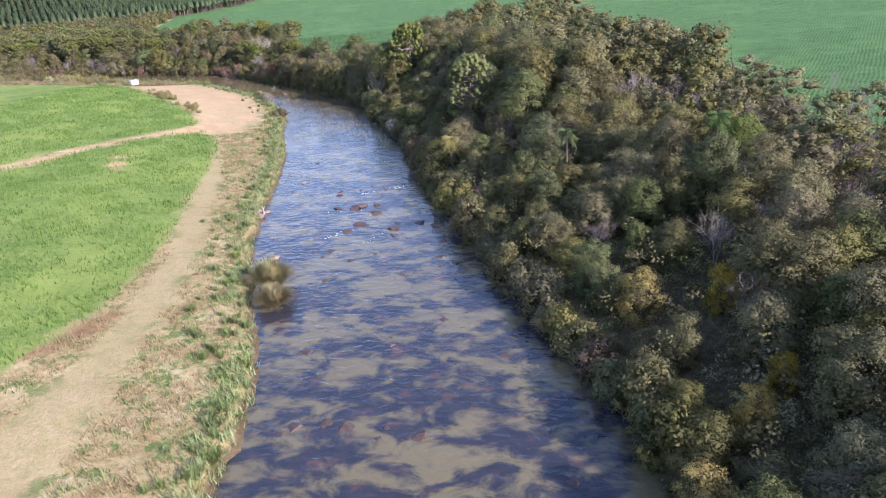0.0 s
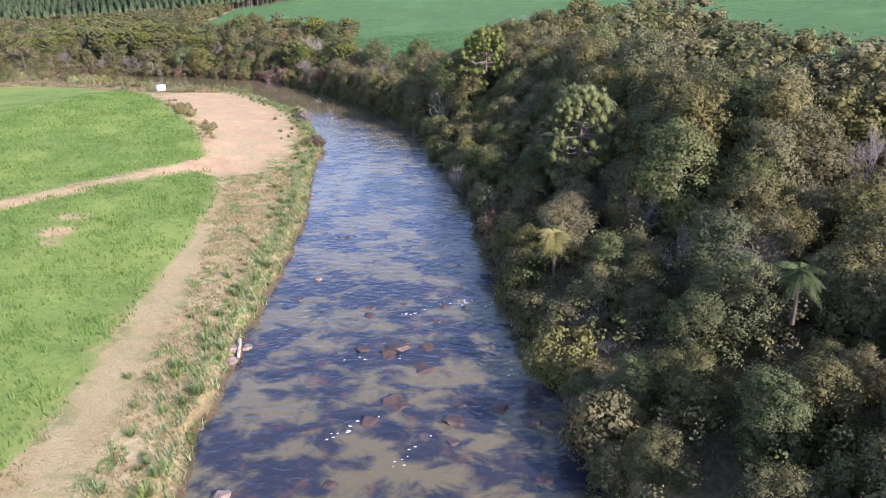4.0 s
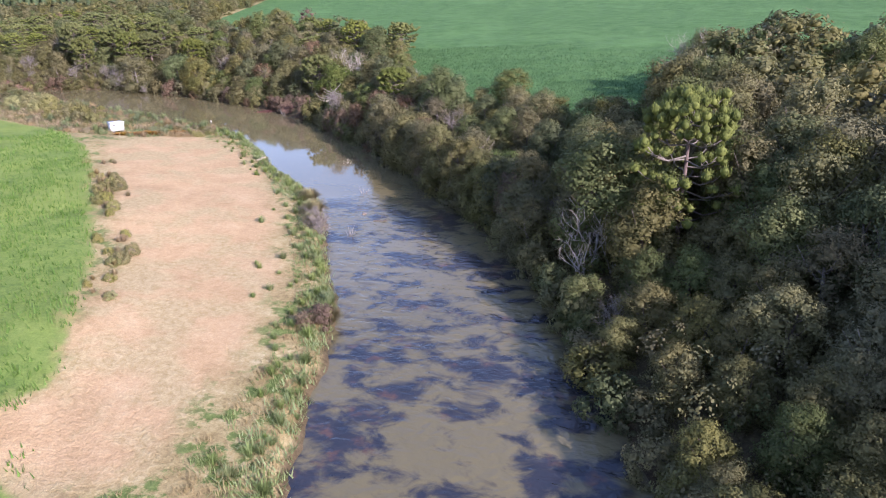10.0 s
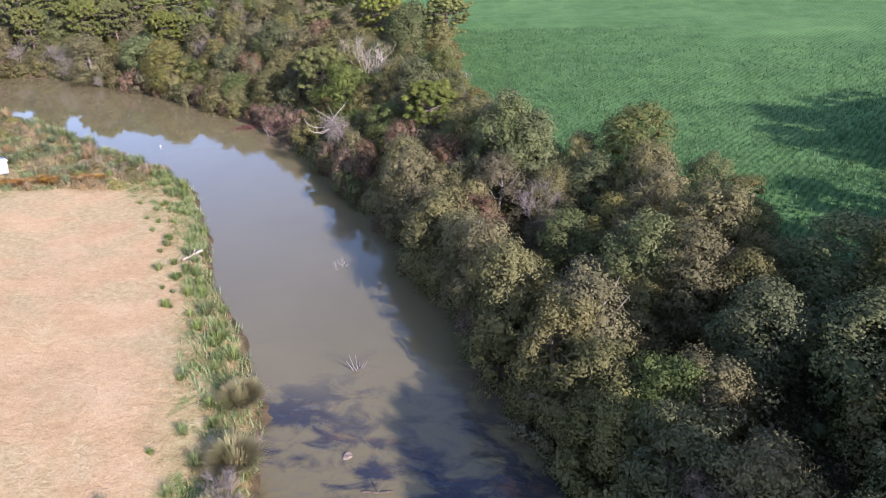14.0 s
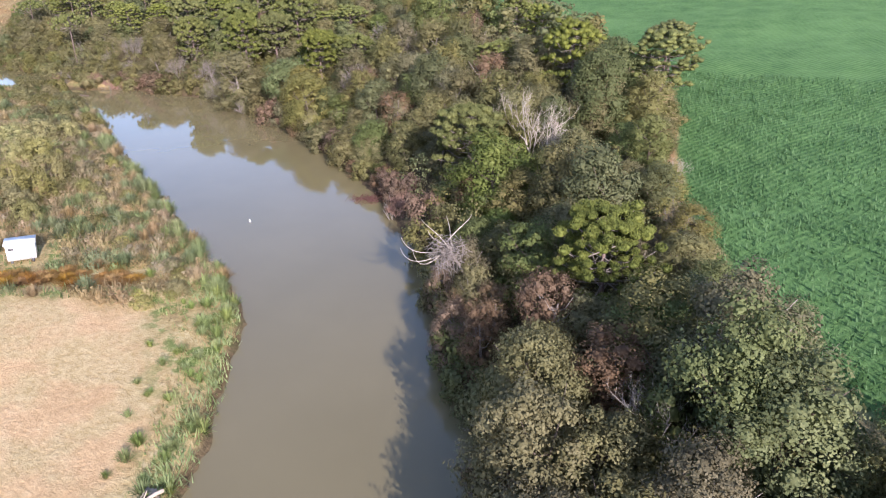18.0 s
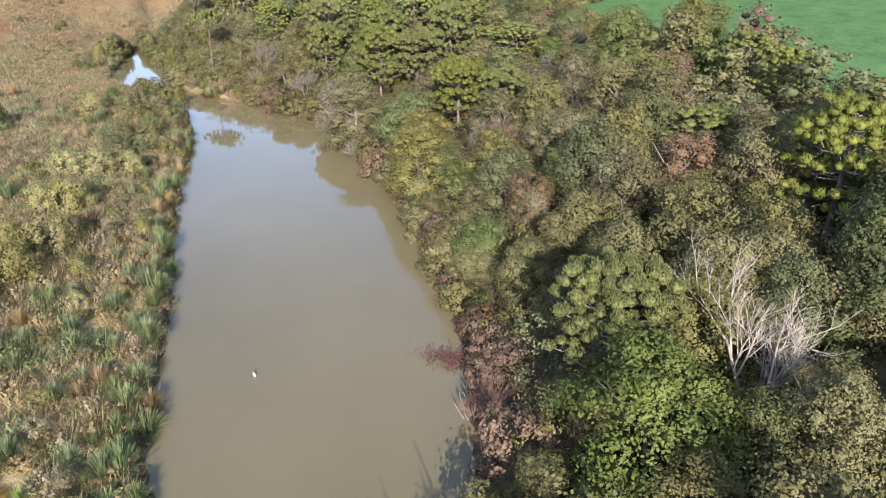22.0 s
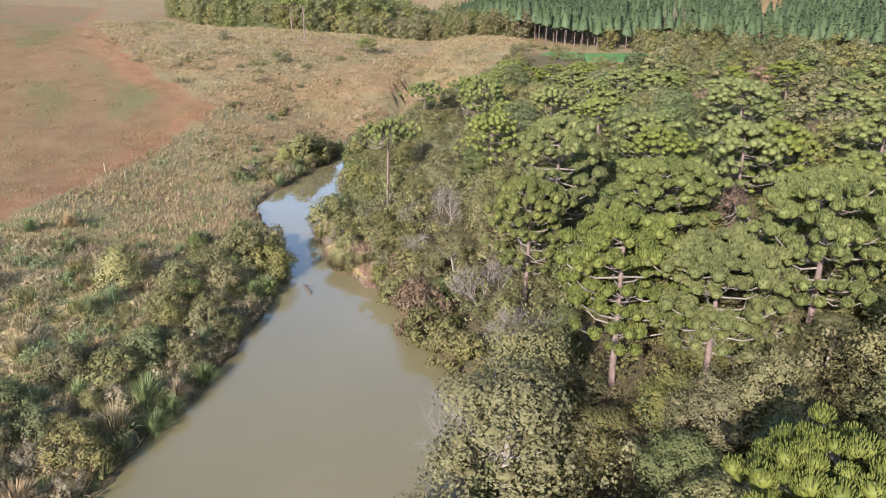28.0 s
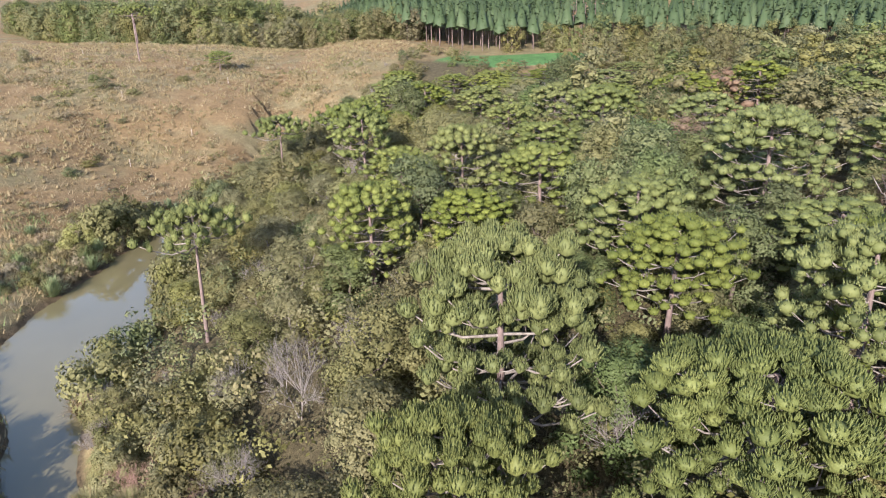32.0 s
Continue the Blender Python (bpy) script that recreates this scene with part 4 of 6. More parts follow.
hi_arau = [plant("araucaria_tree", list(zip(("trunk", "branchwork", "crown"), araucaria_meshes(rng, 10.0, 4.0, 7, 6, 96, True, 0.34))), "tall araucaria pine with candelabra boughs and tufted crown", "araucaria", "araucarias") for i in range(2)]
lo_arau = [plant("araucaria_tree", list(zip(("trunk", "branchwork", "crown"), araucaria_meshes(rng, 10.0, 4.0, w_, 6, 26, False, b_))), "tall araucaria pine with candelabra boughs and tufted crown", "araucaria", "araucarias") for w_, b_ in ((7, 0.28), (6, 0.40), (6, 0.34))]
umbrella_arau = plant("araucaria_tree", list(zip(("trunk", "branchwork", "crown"), araucaria_meshes(rng, 10.0, 4.6, 3, 8, 30, False, 0.76))), "flat-topped umbrella araucaria on a bare slender trunk", "araucaria", "araucarias")
extra_a = scatter(rng, -212, -66, 250, 318, 9.5)
spots = np.array([a[:2] for a in ARAUCARIAS + ARAUCARIAS_WEST])
ei, (ed, es) = inside(FOREST, extra_a[:, 0], extra_a[:, 1]), shore(extra_a[:, 0], extra_a[:, 1])
more = [(x, y, 10.5 + rng.uniform(1.5, 5) * (0.5 if x < -172 else 1.0), rng.uniform(3.0, 4.2)) for (x, y), i_, d_ in zip(extra_a, ei, ed) if i_ > 2 and d_ > 16 and np.hypot(*(spots - (x, y)).T).min() > 6.0 and (x < -112 or rng.random() < 0.35)]
ARAU_ALL = []
for i, (x, y, top, r_) in enumerate(ARAUCARIAS + ARAUCARIAS_WEST + more):
    top, r_ = (top - 1.1, r_ * 0.9) if i not in (0, 1, 2, 3) else (top - 0.3, r_)
    z = ground_z(x, y)
    near = (-136 < x < -92 and y < 266) or i in (5, 6)
    first = umbrella_arau if (x, y) in ((-154.6, 250.0), (-315.4, 249.7), (-184.0, 260.5), (-178.0, 266.0)) else hi_arau[i % 2] if near else lo_arau[i % 3 if i > 4 else (0, 0, 1, 2, 0)[i]]
    sc = r_ / 4.0
    put_copy(first, x, y, z - 0.1, sc, rng.uniform(0, 6.28), (top - z) / 10.0 / sc)
    ARAU_ALL.append((x, y, r_))
ARAU_ALL = np.array(ARAU_ALL)

# single trees that stand out: kind, x, y, top, width factor
SINGLE = [("gold", 13.2, 44.4, 6.2, 1.15), ("gold", 18.0, 42.4, 7.0, 0.8), ("gold", 15.2, 30.8, 5.0, 0.9), ("gold", 17.8, 33.0, 5.6, 0.7), ("gold", 10.9, 25.8, 4.3, 0.9), ("bright", 14.7, 51.4, 6.8, 0.6), ("bright", -56.5, 223.9, 10.4, 1.3), ("rust", -54.0, 211.0, 4.6, 0.7), ("rust", -46.1, 210.4, 6.2, 1.0), ("rust", -48.6, 208.4, 5.4, 0.9),
          ("amber", -92.0, 241.0, 8.2, 1.2), ("amber", -94.4, 243.4, 8.4, 1.15), ("amber", -38.2, 206.0, 9.6, 1.25), ("rust", -44.4, 207.0, 8.6, 0.9), ("rust", -47.6, 205.0, 6.4, 0.8), ("bright", -38.0, 206.0, 9.0, 1.1), ("deep", -23.0, 199.4, 12.6, 1.3),
          ("deep", -12.4, 181.0, 11.8, 1.4), ("deep", -26.0, 196.0, 9.4, 1.2), ("grey", -34.2, 205.4, 11.8, 1.15), ("deep", 18.0, 186.0, 19.2, 1.3), ("grey", 4.0, 207.0, 17.5, 1.3), ("bright", -100.5, 246.5, 9.2, 1.2), ("grey", -111.0, 247.2, 8.0, 1.4),
          ("grey", -114.8, 249.6, 8.0, 1.2), ("grey", -51.4, 228.9, 9.6, 0.9), ("gold", 5.6, 22.0, 4.0, 0.8), ("rust", -51.2, 207.6, 4.4, 0.8), ("rust", -49.8, 206.2, 5.2, 0.9), ("grey", -52.4, 212.0, 6.4, 0.8), ("grey", -50.6, 209.6, 6.0, 0.8), ("grey", -32.4, 184.6, 8.0, 1.0), ("olive", -30.2, 181.0, 8.6, 1.05), ("grey", -34.4, 187.2, 7.6, 0.95), ("olive", -36.2, 189.8, 8.8, 1.05), ("grey", -38.2, 192.8, 7.2, 0.9), ("olive", -40.2, 196.0, 8.8, 1.0), ("grey", -42.0, 198.6, 6.6, 0.85)]
for k, x, y, top, w_ in SINGLE:
    z = ground_z(x, y)
    h_ = SHAPE[k][0]
    sc = (top - z) / h_
    put_copy(TREES[k][rng.integers(len(TREES[k]))], x, y, z - 0.1, w_ * max(0.75, min(1.15, sc)), rng.uniform(0, 6.28), sc / (w_ * max(0.75, min(1.15, sc))))
BARE = [("purple", -16.2, 160.5, 9.2), ("bare", 13.7, 78.8, 10.6), ("bare", 7.6, 91.3, 10.4), ("bare", 42.5, 74.4, 15.0), ("bare", -42.4, 197.6, 6.0), ("bare", -108.0, 244.6, 3.4), ("bare", -89.1, 245.7, 11.0), ("bare", -78.7, 250.3, 9.8), ("bare", -113.0, 247.0, 7.4), ("bare", -117.0, 249.4, 6.6),
        ("bare", -122.0, 252.0, 7.4), ("bare", -130.0, 252.0, 6.6), ("purple", 16.0, 120.0, 11.0), ("purple", 24.0, 96.0, 13.0), ("purple", 28.0, 110.0, 14.0), ("bare", 30.0, 128.0, 14.5), ("purple", 22.0, 80.0, 12.0), ("bare", -8.0, 118.0, 5.0)]
for k, x, y, top in BARE:
    z = ground_z(x, y)
    put_copy(TREES[k][rng.integers(len(TREES[k]))], x, y, z, (top - z) / 6.6, rng.uniform(0, 6.28))

# pale birch-like trees, and the dead ones
birch = plant("bare_tree", twig_mesh("crown", np.random.default_rng(31), 6.5, 2.2, BARK_PALE, 4, 4, 0.095), "leafless white-barked tree with upright boughs", "tree", "bare trees")
for x, y, top in ((-54.8, 229.8, 13.2), (-34.1, 203.0, 10.6), (-43.2, 229.0, 8.6), (1.5, 206.5, 18.5), (-37.0, 200.5, 8.0)):
    z = ground_z(x, y)
    put_copy(birch, x, y, z, (top - z) / 6.5, rng.uniform(0, 6.28))
stems = plant("dead_thicket", twig_mesh("crown", np.random.default_rng(12), 4.6, 1.7, BARK_PALE, 3, 3, 0.085), "bleached dead trunks standing in the shaded woods", "dead tree", "dead trees")
for x, y, s_ in ((-12.9, 153.0, 1.75), (-11.2, 152.4, 1.5), (-13.6, 151.4, 1.2), (-45.0, 190.4, 0.5)):
    put_copy(stems, x, y, ground_z(x, y), s_, rng.uniform(0, 6.28))


def arching_dead_tree():
    """A tangle of dead twigs round the stem's head, and long bare boughs that arch out and turn up."""
    r = np.random.default_rng(4)
    nest, trunk = Soup(), Soup()
    parts = []
    for a, L, droop in ((225, 4.0, 0.5), (212, 3.5, 0.2), (238, 3.4, 0.9), (180, 2.2, -0.2), (150, 2.9, -0.5), (120, 3.2, -0.7), (74, 2.7, -0.6)):
        a, s = radians(a), Soup()
        d = np.array([math.cos(a), math.sin(a), 0])
        side = np.array([-d[1], d[0], 0]) * r.uniform(-0.25, 0.25)
        p0 = np.array([r.uniform(-0.3, 0.3), r.uniform(-0.3, 0.3), 1.4 + r.uniform(-0.5, 0.4)])
        us = np.linspace(0, 1, 11)
        s.tube([p0 + d * L * (u - 0.16 * u ** 4) + side * L * u * u + [0, 0, -droop * math.sin(u * 2.6) + 0.34 * L * u ** 3.4] for u in us], np.linspace(0.05, 0.016, 11), 5)
        parts.append(("bough", s.mesh("bough", BARK_PALE)))
    for i in range(420):
        c = unit(r, 1)[0] * [1.4, 1.4, 1.2] * r.uniform(0.1, 1.0) + [0, 0, 1.1]
        u = unit(r, 1)[0] * [1, 1, 0.7] + [0, 0, -0.5]
        ln = r.uniform(0.3, 0.85)
        nest.tube([c, c + u * ln * 0.5 + r.normal(scale=0.06, size=3), c + u * ln], [0.026, 0.018, 0.008], 3)
    for i in range(26):
        a, q = r.uniform(0, 6.28), r.uniform(0.3, 1.0)
        c = np.array([math.cos(a) * q, math.sin(a) * q, 0.6])
        nest.tube([c, c + [0.1, 0.05, -0.8], c + [r.uniform(-0.2, 0.2), r.uniform(-0.2, 0.2), -r.uniform(1.2, 2.4)]], [0.018, 0.012, 0.006], 3)
    trunk.tube([(1.7, 1.9, -5.2), (1.1, 1.0, -1.4), (0, 0, 1.5)], [0.13, 0.10, 0.06], 7)
    ob = plant("dead_tree", [("trunk", trunk.mesh("trunk", BARK_GREY)), ("twig_tangle", nest.mesh("twig_tangle", BARK_GREY))] + parts, "bleached dead tree with arching bare boughs over the water", "dead tree", "dead trees")
    ob.matrix_basis = Matrix.Translation((-52.5, 209.4, 4.9))


arching_dead_tree()

# palms
gold_palm = plant("palm_tree", list(zip(("trunk", "crown"), palm_meshes(rng, 4.6, 44, 2.3, LEAF["palm"]))), "sunlit feather palm with drooping yellowish fronds", "palm tree", "palms")
green_palm = plant("palm_tree", list(zip(("trunk", "crown"), palm_meshes(rng, 5.0, 30, 2.5, LEAF["fan"]))), "green feather palm among the riverside trees", "palm tree", "palms")
for first, x, y, top, s_ in ((gold_palm, 0.8, 86.8, 6.2, 0.66), (green_palm, 12.8, 72.3, 9.3, 0.58), (green_palm, 25.0, 63.4, 12.0, 0.6), (green_palm, 2.2, 110.2, 8.6, 0.62), (green_palm, 13.5, 93.7, 10.0, 0.6)):
    put_copy(first, x, y, top - (4.6 if first is gold_palm else 5.0) * s_, s_, rng.uniform(0, 6.28))

# the close wood: the trees along the water one by one, the rest as one mass of each leaf colour
wood = scatter(rng, -240, 62, 4, 344, 3.7, 0.46)
wi = inside(FOREST, wood[:, 0], wood[:, 1])
wd, ws = shore(wood[:, 0], wood[:, 1])
ok = (wi > -0.4) & (ws < 0) & (wd > 1.0)
wood, wi, wd = wood[ok], wi[ok], wd[ok]
wz = height(wood[:, 0], wood[:, 1])
KINDS = ["olive", "deep", "grey", "bright", "gold", "rust", "bare", "purple"]
fixed = np.array([(s_[1], s_[2]) for s_ in SINGLE] + [(b_[1], b_[2]) for b_ in BARE] + [(0.8, 86.8), (12.8, 72.3), (15.6, 47.3), (25, 63.4), (-54.8, 229.8)])
CLEAR = np.array([(-12.9, 152.6), (13.2, 44.4), (0.8, 86.8), (12.8, 72.3), (15.6, 47.3), (25.0, 63.4), (-56.5, 223.9), (-54.8, 229.8), (-91.6, 240.6), (-154.6, 250.0), (14.7, 51.4)])
mass = {k: Soup() for k in SHAPE}
masstwig = Soup()
bare_count = midway = 0
sorts = {}
order = np.argsort(np.where((wood[:, 0] < -4) & (wood[:, 0] > -150) & (wood[:, 1] > 140) & (wood[:, 1] < 272), wd * 0.5, wd))
for n_ in order:
    (x, y), e, d, z = wood[n_], wi[n_], wd[n_], wz[n_]
    if np.hypot(*(fixed - (x, y)).T).min() < 2.0 or np.hypot(*(ARAU_ALL[:, :2] - (x, y)).T).min() < 1.3:
        continue
    p = np.array([0.44, 0.20, 0.22, 0.05, 0.008, 0.025, 0.055, 0.0])
    if y < 150 and x > -30:
        p = np.array([0.50, 0.20, 0.16, 0.006, 0.004, 0.006, 0.05, 0.08])
    if -57 < x < -38 and 184 < y < 213 and d < 10:
        p = np.array([0.14, 0.08, 0.36, 0.02, 0.0, 0.26, 0.14, 0.0])
    if x < -95 and d < 22:
        p = np.array([0.36, 0.14, 0.26, 0.03, 0.006, 0.02, 0.19, 0.0])
    k = KINDS[rng.choice(8, p=p / p.sum())]
    if k == "gold" and x < -20:
        k = "amber"
    tall = np.interp(d, [1.0, 4, 9, 16, 30], [0.48, 0.70, 0.90, 1.02, 1.06]) * (0.72 + 0.58 * rng.random())
    if y < 88:
        tall = np.interp(d, [1.0, 4, 9, 16, 30], [0.42, 0.55, 0.76, 0.80, 0.84]) * (0.84 + 0.34 * rng.random())
    if 149 < y < 166 and d < 9 and x > -50:
        tall *= 1.28
    if y > 104:
        tall *= 1.0 + 0.22 * min(1, (y - 104) / 15) * (x > -45) * (1 if y < 164 or x > -12 else 0.25)
    if x < -92:
        tall *= 0.74 if x > -195 else 0.6
    if np.hypot(*(ARAU_ALL[:, :2] - (x, y)).T).min() < 4.0:
        tall *= 0.68
    if 94 < y < 149 and x > -30:
        tall = (np.interp(d, [0, 6, 12, 18, 26, 40], [4.6, 6.8, 10.6, 15.6, 17.0, 17.5]) - z) / 7.0 * rng.uniform(0.86, 1.12)
    if np.hypot(x + 153.0, y - 249.0) < 4.5:
        tall *= 0.7
    g_ = np.hypot(*(CLEAR - (x, y)).T).min()
    if g_ < 2.4 or (-148 < x < -136.5 and y < 249.5) or (-74 < x < -63 and 218 < y < 232 and d < 3.5):
        continue
    if np.hypot(*(CLEAR - (x, y + 2.5)).T).min() < 3.6:
        tall *= 0.58
    if e < 2:
        tall *= 0.85
    if y > 196 and x > -72 and e < 5.5:
        if e < 0.9:
            continue
        tall *= 0.5 if e < 2.6 else 0.68
    if -50 < x < -26 and 170 < y < 203 and d < 9:
        tall *= 1.12
    if y < 55 and d > 19:
        tall *= 0.6
    if -34 < x < -8 and 158 < y < 196:
        tall *= 0.8
    if -48 < x < -14 and 149 < y < 202 and 0.5 < d < 4:
        tall = max(tall, rng.uniform(0.85, 1.15))
    if x < -188 and y > 282:
        tall *= 0.45
    wide, turn, sq = tall ** 0.75 * rng.uniform(0.95, 1.2), rng.uniform(0, 6.28), 1.0
    sq = tall / wide
    closeby = d < 24 or (x < -88 and y < 292)
    if k in ("bare", "purple"):
        if bare_count < 120:
            put_copy(TREES[k][rng.integers(len(TREES[k]))], x, y, z, tall * 0.95, turn)
            bare_count += 1
        continue
    if k == "olive" and tall > 0.97:
        k_ = "tall"
    else:
        k_ = k
    if closeby and sorts.get(SORT.get(k_, k_), 0) < 290:
        put_copy(TREES[k_][rng.integers(len(TREES[k_]))], x, y, z - 0.15, wide, turn, sq)
        sorts[SORT.get(k_, k_)] = sorts.get(SORT.get(k_, k_), 0) + 1
    elif rng.random() < (0.8 if closeby else 0.62):
        if closeby:
            midway += 1
        else:
            wide, sq = wide * 1.22, sq / 1.22
        v, q, t_, nn = (MIDDATA if closeby else FARDATA)[k][rng.integers(3)]
        c_, s_ = math.cos(turn), math.sin(turn)
        v = np.stack([v[:, 0] * c_ - v[:, 1] * s_, v[:, 0] * s_ + v[:, 1] * c_, v[:, 2] * sq], -1) * wide + (x, y, z - 0.15)
        nn = np.stack([nn[:, 0] * c_ - nn[:, 1] * s_, nn[:, 0] * s_ + nn[:, 1] * c_, nn[:, 2]], -1)
        mass[k].add(v, q, t_, rng.random(), nn)
for k, s_ in mass.items():
    if s_.n:
        tagged(new("woodland", s_.mesh("woodland", LEAF[k])), LEAF_OF[k].replace("tree", "trees") + ", massed together", "woodland", kind="stuff")

# shrubs hanging over the water along the right bank
shrub_kinds = [("olive", "low olive-green shrub leaning over the water", 900), ("grey", "grey twiggy shrub at the river bank", 900), ("rust", "brown withered shrub at the river bank", 700), ("deep", "dark green shrub at the river bank", 900)]
SHRUBS = {k: [plant("shrub", [("crown", crown_mesh("crown", rng, 2.2, 1.6, 18, int(n_ * 3), 0.15, LEAF[k], -0.1, 0.2))], lab, "shrub", "shrubs of the river bank") for i in range(2)] for k, lab, n_ in shrub_kinds}
run = (MID[:, 1] > 14) & (MID[:, 0] > -196)
bank_r = MID[run, :2] + np.stack([WAY[run, 1], -WAY[run, 0]], -1) * (MID[run, 2] + 0.2)[:, None]
last = np.array([1e9, 1e9])
for p_ in np.concatenate([np.linspace(a_, b_, 8)[:-1] for a_, b_ in zip(bank_r[:-1], bank_r[1:])]):
    if np.hypot(*(p_ - last)) < 2.5:
        continue
    last = p_
    x, y = p_ + rng.uniform(-0.5, 0.7, 2)
    if (-200 < x < -141 and y < 243.0) or (-148 < x < -136.5 and y < 249) or (-74 < x < -63 and 218 < y < 232):
        continue
    k = rng.choice(["olive", "grey", "rust", "deep"], p=[0.42, 0.30, 0.12, 0.16])
    put_copy(SHRUBS[k][rng.integers(2)], x, y, max(0.0, ground_z(x, y)) - 0.1, rng.uniform(0.8, 1.5), rng.uniform(0, 6.28), rng.uniform(0.8, 1.2))

# the low growth that closes the gaps under the trees
under = scatter(rng, -200, 40, 10, 300, 2.9)
ui, (ud, us) = inside(FOREST, under[:, 0], under[:, 1]), shore(under[:, 0], under[:, 1])
ok = (ui > 0) & (us < 0) & (ud > 0.6) & ((ud < 15) | (under[:, 1] < 92) | ((under[:, 0] < -92) & (under[:, 1] < 276)))
uz = height(under[ok, 0], under[ok, 1])
low = {k: Soup() for k in ("olive", "grey", "deep")}
UNDER = {k: [crown_mesh_data(rng, 3.0, 1.7, 9, 440, 0.165, -0.05, 0.18) for i in range(3)] for k in low}
for (x, y), z in zip(under[ok], uz):
    k = rng.choice(["olive", "grey", "deep"], p=[0.5, 0.34, 0.16])
    v, q, t_, nn = UNDER[k][rng.integers(3)]
    low[k].add(v * rng.uniform(0.75, 1.35) * [1, 1, rng.uniform(0.8, 1.2)] + (x, y, z - 0.2), q, t_, rng.random(), nn)
for k, s_ in low.items():
    tagged(new("undergrowth", s_.mesh("undergrowth", LEAF[k])), LEAF_OF[k].split(" ")[0] + " undergrowth filling the riverside woods", "undergrowth", kind="stuff")

# ---- the left bank ----
rng = np.random.default_rng(8)
pampas = [plant("pampas_clump", [("crown", tuft_mesh("crown", rng, 260, 1.5, 1.15, 0.022, LEAF["pampas"], 0.75))], "big green clump of pampas grass on the bank", "grass clump", "grass clumps of the bank") for i in range(3)]
strawc = [plant("straw_clump", [("crown", tuft_mesh("crown", rng, 240, 1.4, 1.1, 0.022, LEAF["straw"], 0.75))], "dry straw-coloured grass clump on the bank", "grass clump", "grass clumps of the bank") for i in range(2)]
SHRUBS["yellow"] = [plant("shrub", [("crown", crown_mesh("crown", rng, 1.7, 1.25, 22, 5200, 0.095, LEAF["yellowgreen"], -0.1))], "pale yellow-green bush on the river bank", "shrub", "shrubs of the river bank") for i in range(2)]
SHRUBS["brown"] = [plant("brushwood", [("crown", crown_mesh("crown", rng, 1.2, 1.3, 18, 2600, 0.115, LEAF["brownbrush"], -0.15))], "low brown brushwood on the river bank", "shrub", "shrubs of the river bank") for i in range(2)]
BARK_RED = bark("reddish_twigs", (0.17, 0.095, 0.07), (0.42, 0.27, 0.20))
SHRUBS["redtwig"] = [plant("bare_bush", twig_mesh("crown", rng, 1.8, 1.1, BARK_RED, 7, 3, 0.03), "leafless reddish twigs standing in the water", "bush", "bare bushes")]
SHRUBS["twig"] = [plant("bare_bush", twig_mesh("crown", rng, 1.9, 1.2, BARK_GREY, 6, 3, 0.034), "bare grey twiggy bush at the water's edge", "bush", "bare bushes")]


def stand(first, x, y, s_, sq=1.0, lift=-0.05):
    return put_copy(first, x, y, max(0.02, ground_z(x, y)) + lift, s_, rng.uniform(0, 6.28), sq)


# clumps that stand out
mound = [plant("pampas_clump", [("crown", tuft_mesh("crown", rng, 1100, 1.7, 1.6, 0.02, LEAF["reed"], 0.6)), ("dry_tuft", tuft_mesh("dry_tuft", rng, 800, 1.6, 1.7, 0.02, LEAF["straw"], 0.62))], "big rounded clump of pampas grass, green with dry tips", "grass clump", "grass clumps of the bank") for i in range(2)]
for i, (x, y, s_) in enumerate(((-16.2, 57.6, 1.5), (-15.0, 53.4, 1.15), (7.4, 46.4, 1.0), (8.6, 44.4, 0.8), (-44.0, 172.3, 0.9), (-41.8, 167.6, 1.0), (-40.9, 164.4, 0.8), (-32.8, 144.4, 0.8), (-143.2, 243.8, 0.9), (-142.0, 245.4, 0.7), (-130.1, 248.3, 0.75))):
    stand(mound[i % 2], x, y, s_)
for x, y, s_, k in ( (-33.6, 147.0, 1.0, 0), (-42.3, 168.3, 0.9, 0), 
                    (-154.4, 243.9, 1.3, 0), (-153.0, 242.9, 1.1, 1), (-131.2, 248.2, 0.8, 1)):
    stand((pampas if k == 0 else strawc)[rng.integers(2)], x, y, s_)
for x, y, s_ in ((-40.4, 164.2, 1.7), (-41.0, 165.8, 1.5), (-39.6, 162.4, 1.3), (-39.8, 163.4, 1.5), (-41.6, 169.4, 0.9), (-66.6, 223.6, 1.0), (-66.2, 224.4, 1.1), (-67.2, 225.0, 1.0), (-143.6, 245.4, 1.2), (-142.6, 246.2, 1.1), (-140.4, 245.6, 1.0), (-139.1, 245.4, 0.9), (-138.4, 246.2, 0.9), (-155.6, 244.6, 0.9), (-152.0, 244.4, 1.1), (-150.2, 244.0, 0.9), (-148.6, 243.4, 0.8)):
    stand(SHRUBS["redtwig" if -68 < x < -66 or -144 < x < -138 else "twig"][0], x, y, s_ * (1.3 if -68 < x < -66 else 1.0))
for x, y, s_ in ((-33.0, 143.8, 0.95), (-34.0, 142.6, 0.7)):
    stand(SHRUBS["rust"][0], x, y, s_ * 0.8)
for x, y, s_, k in ((-141.0, 247.2, 0.8, "grey"), (-143.6, 247.6, 0.9, "grey"), (-139.0, 248.2, 0.8, "rust"), (-145.8, 246.8, 0.9, "grey"), (-142.4, 248.8, 1.1, "olive"), (-138.0, 249.0, 1.0, "grey"), (-147.0, 248.0, 1.0, "olive")):
    stand(SHRUBS[k][0], x, y, s_)
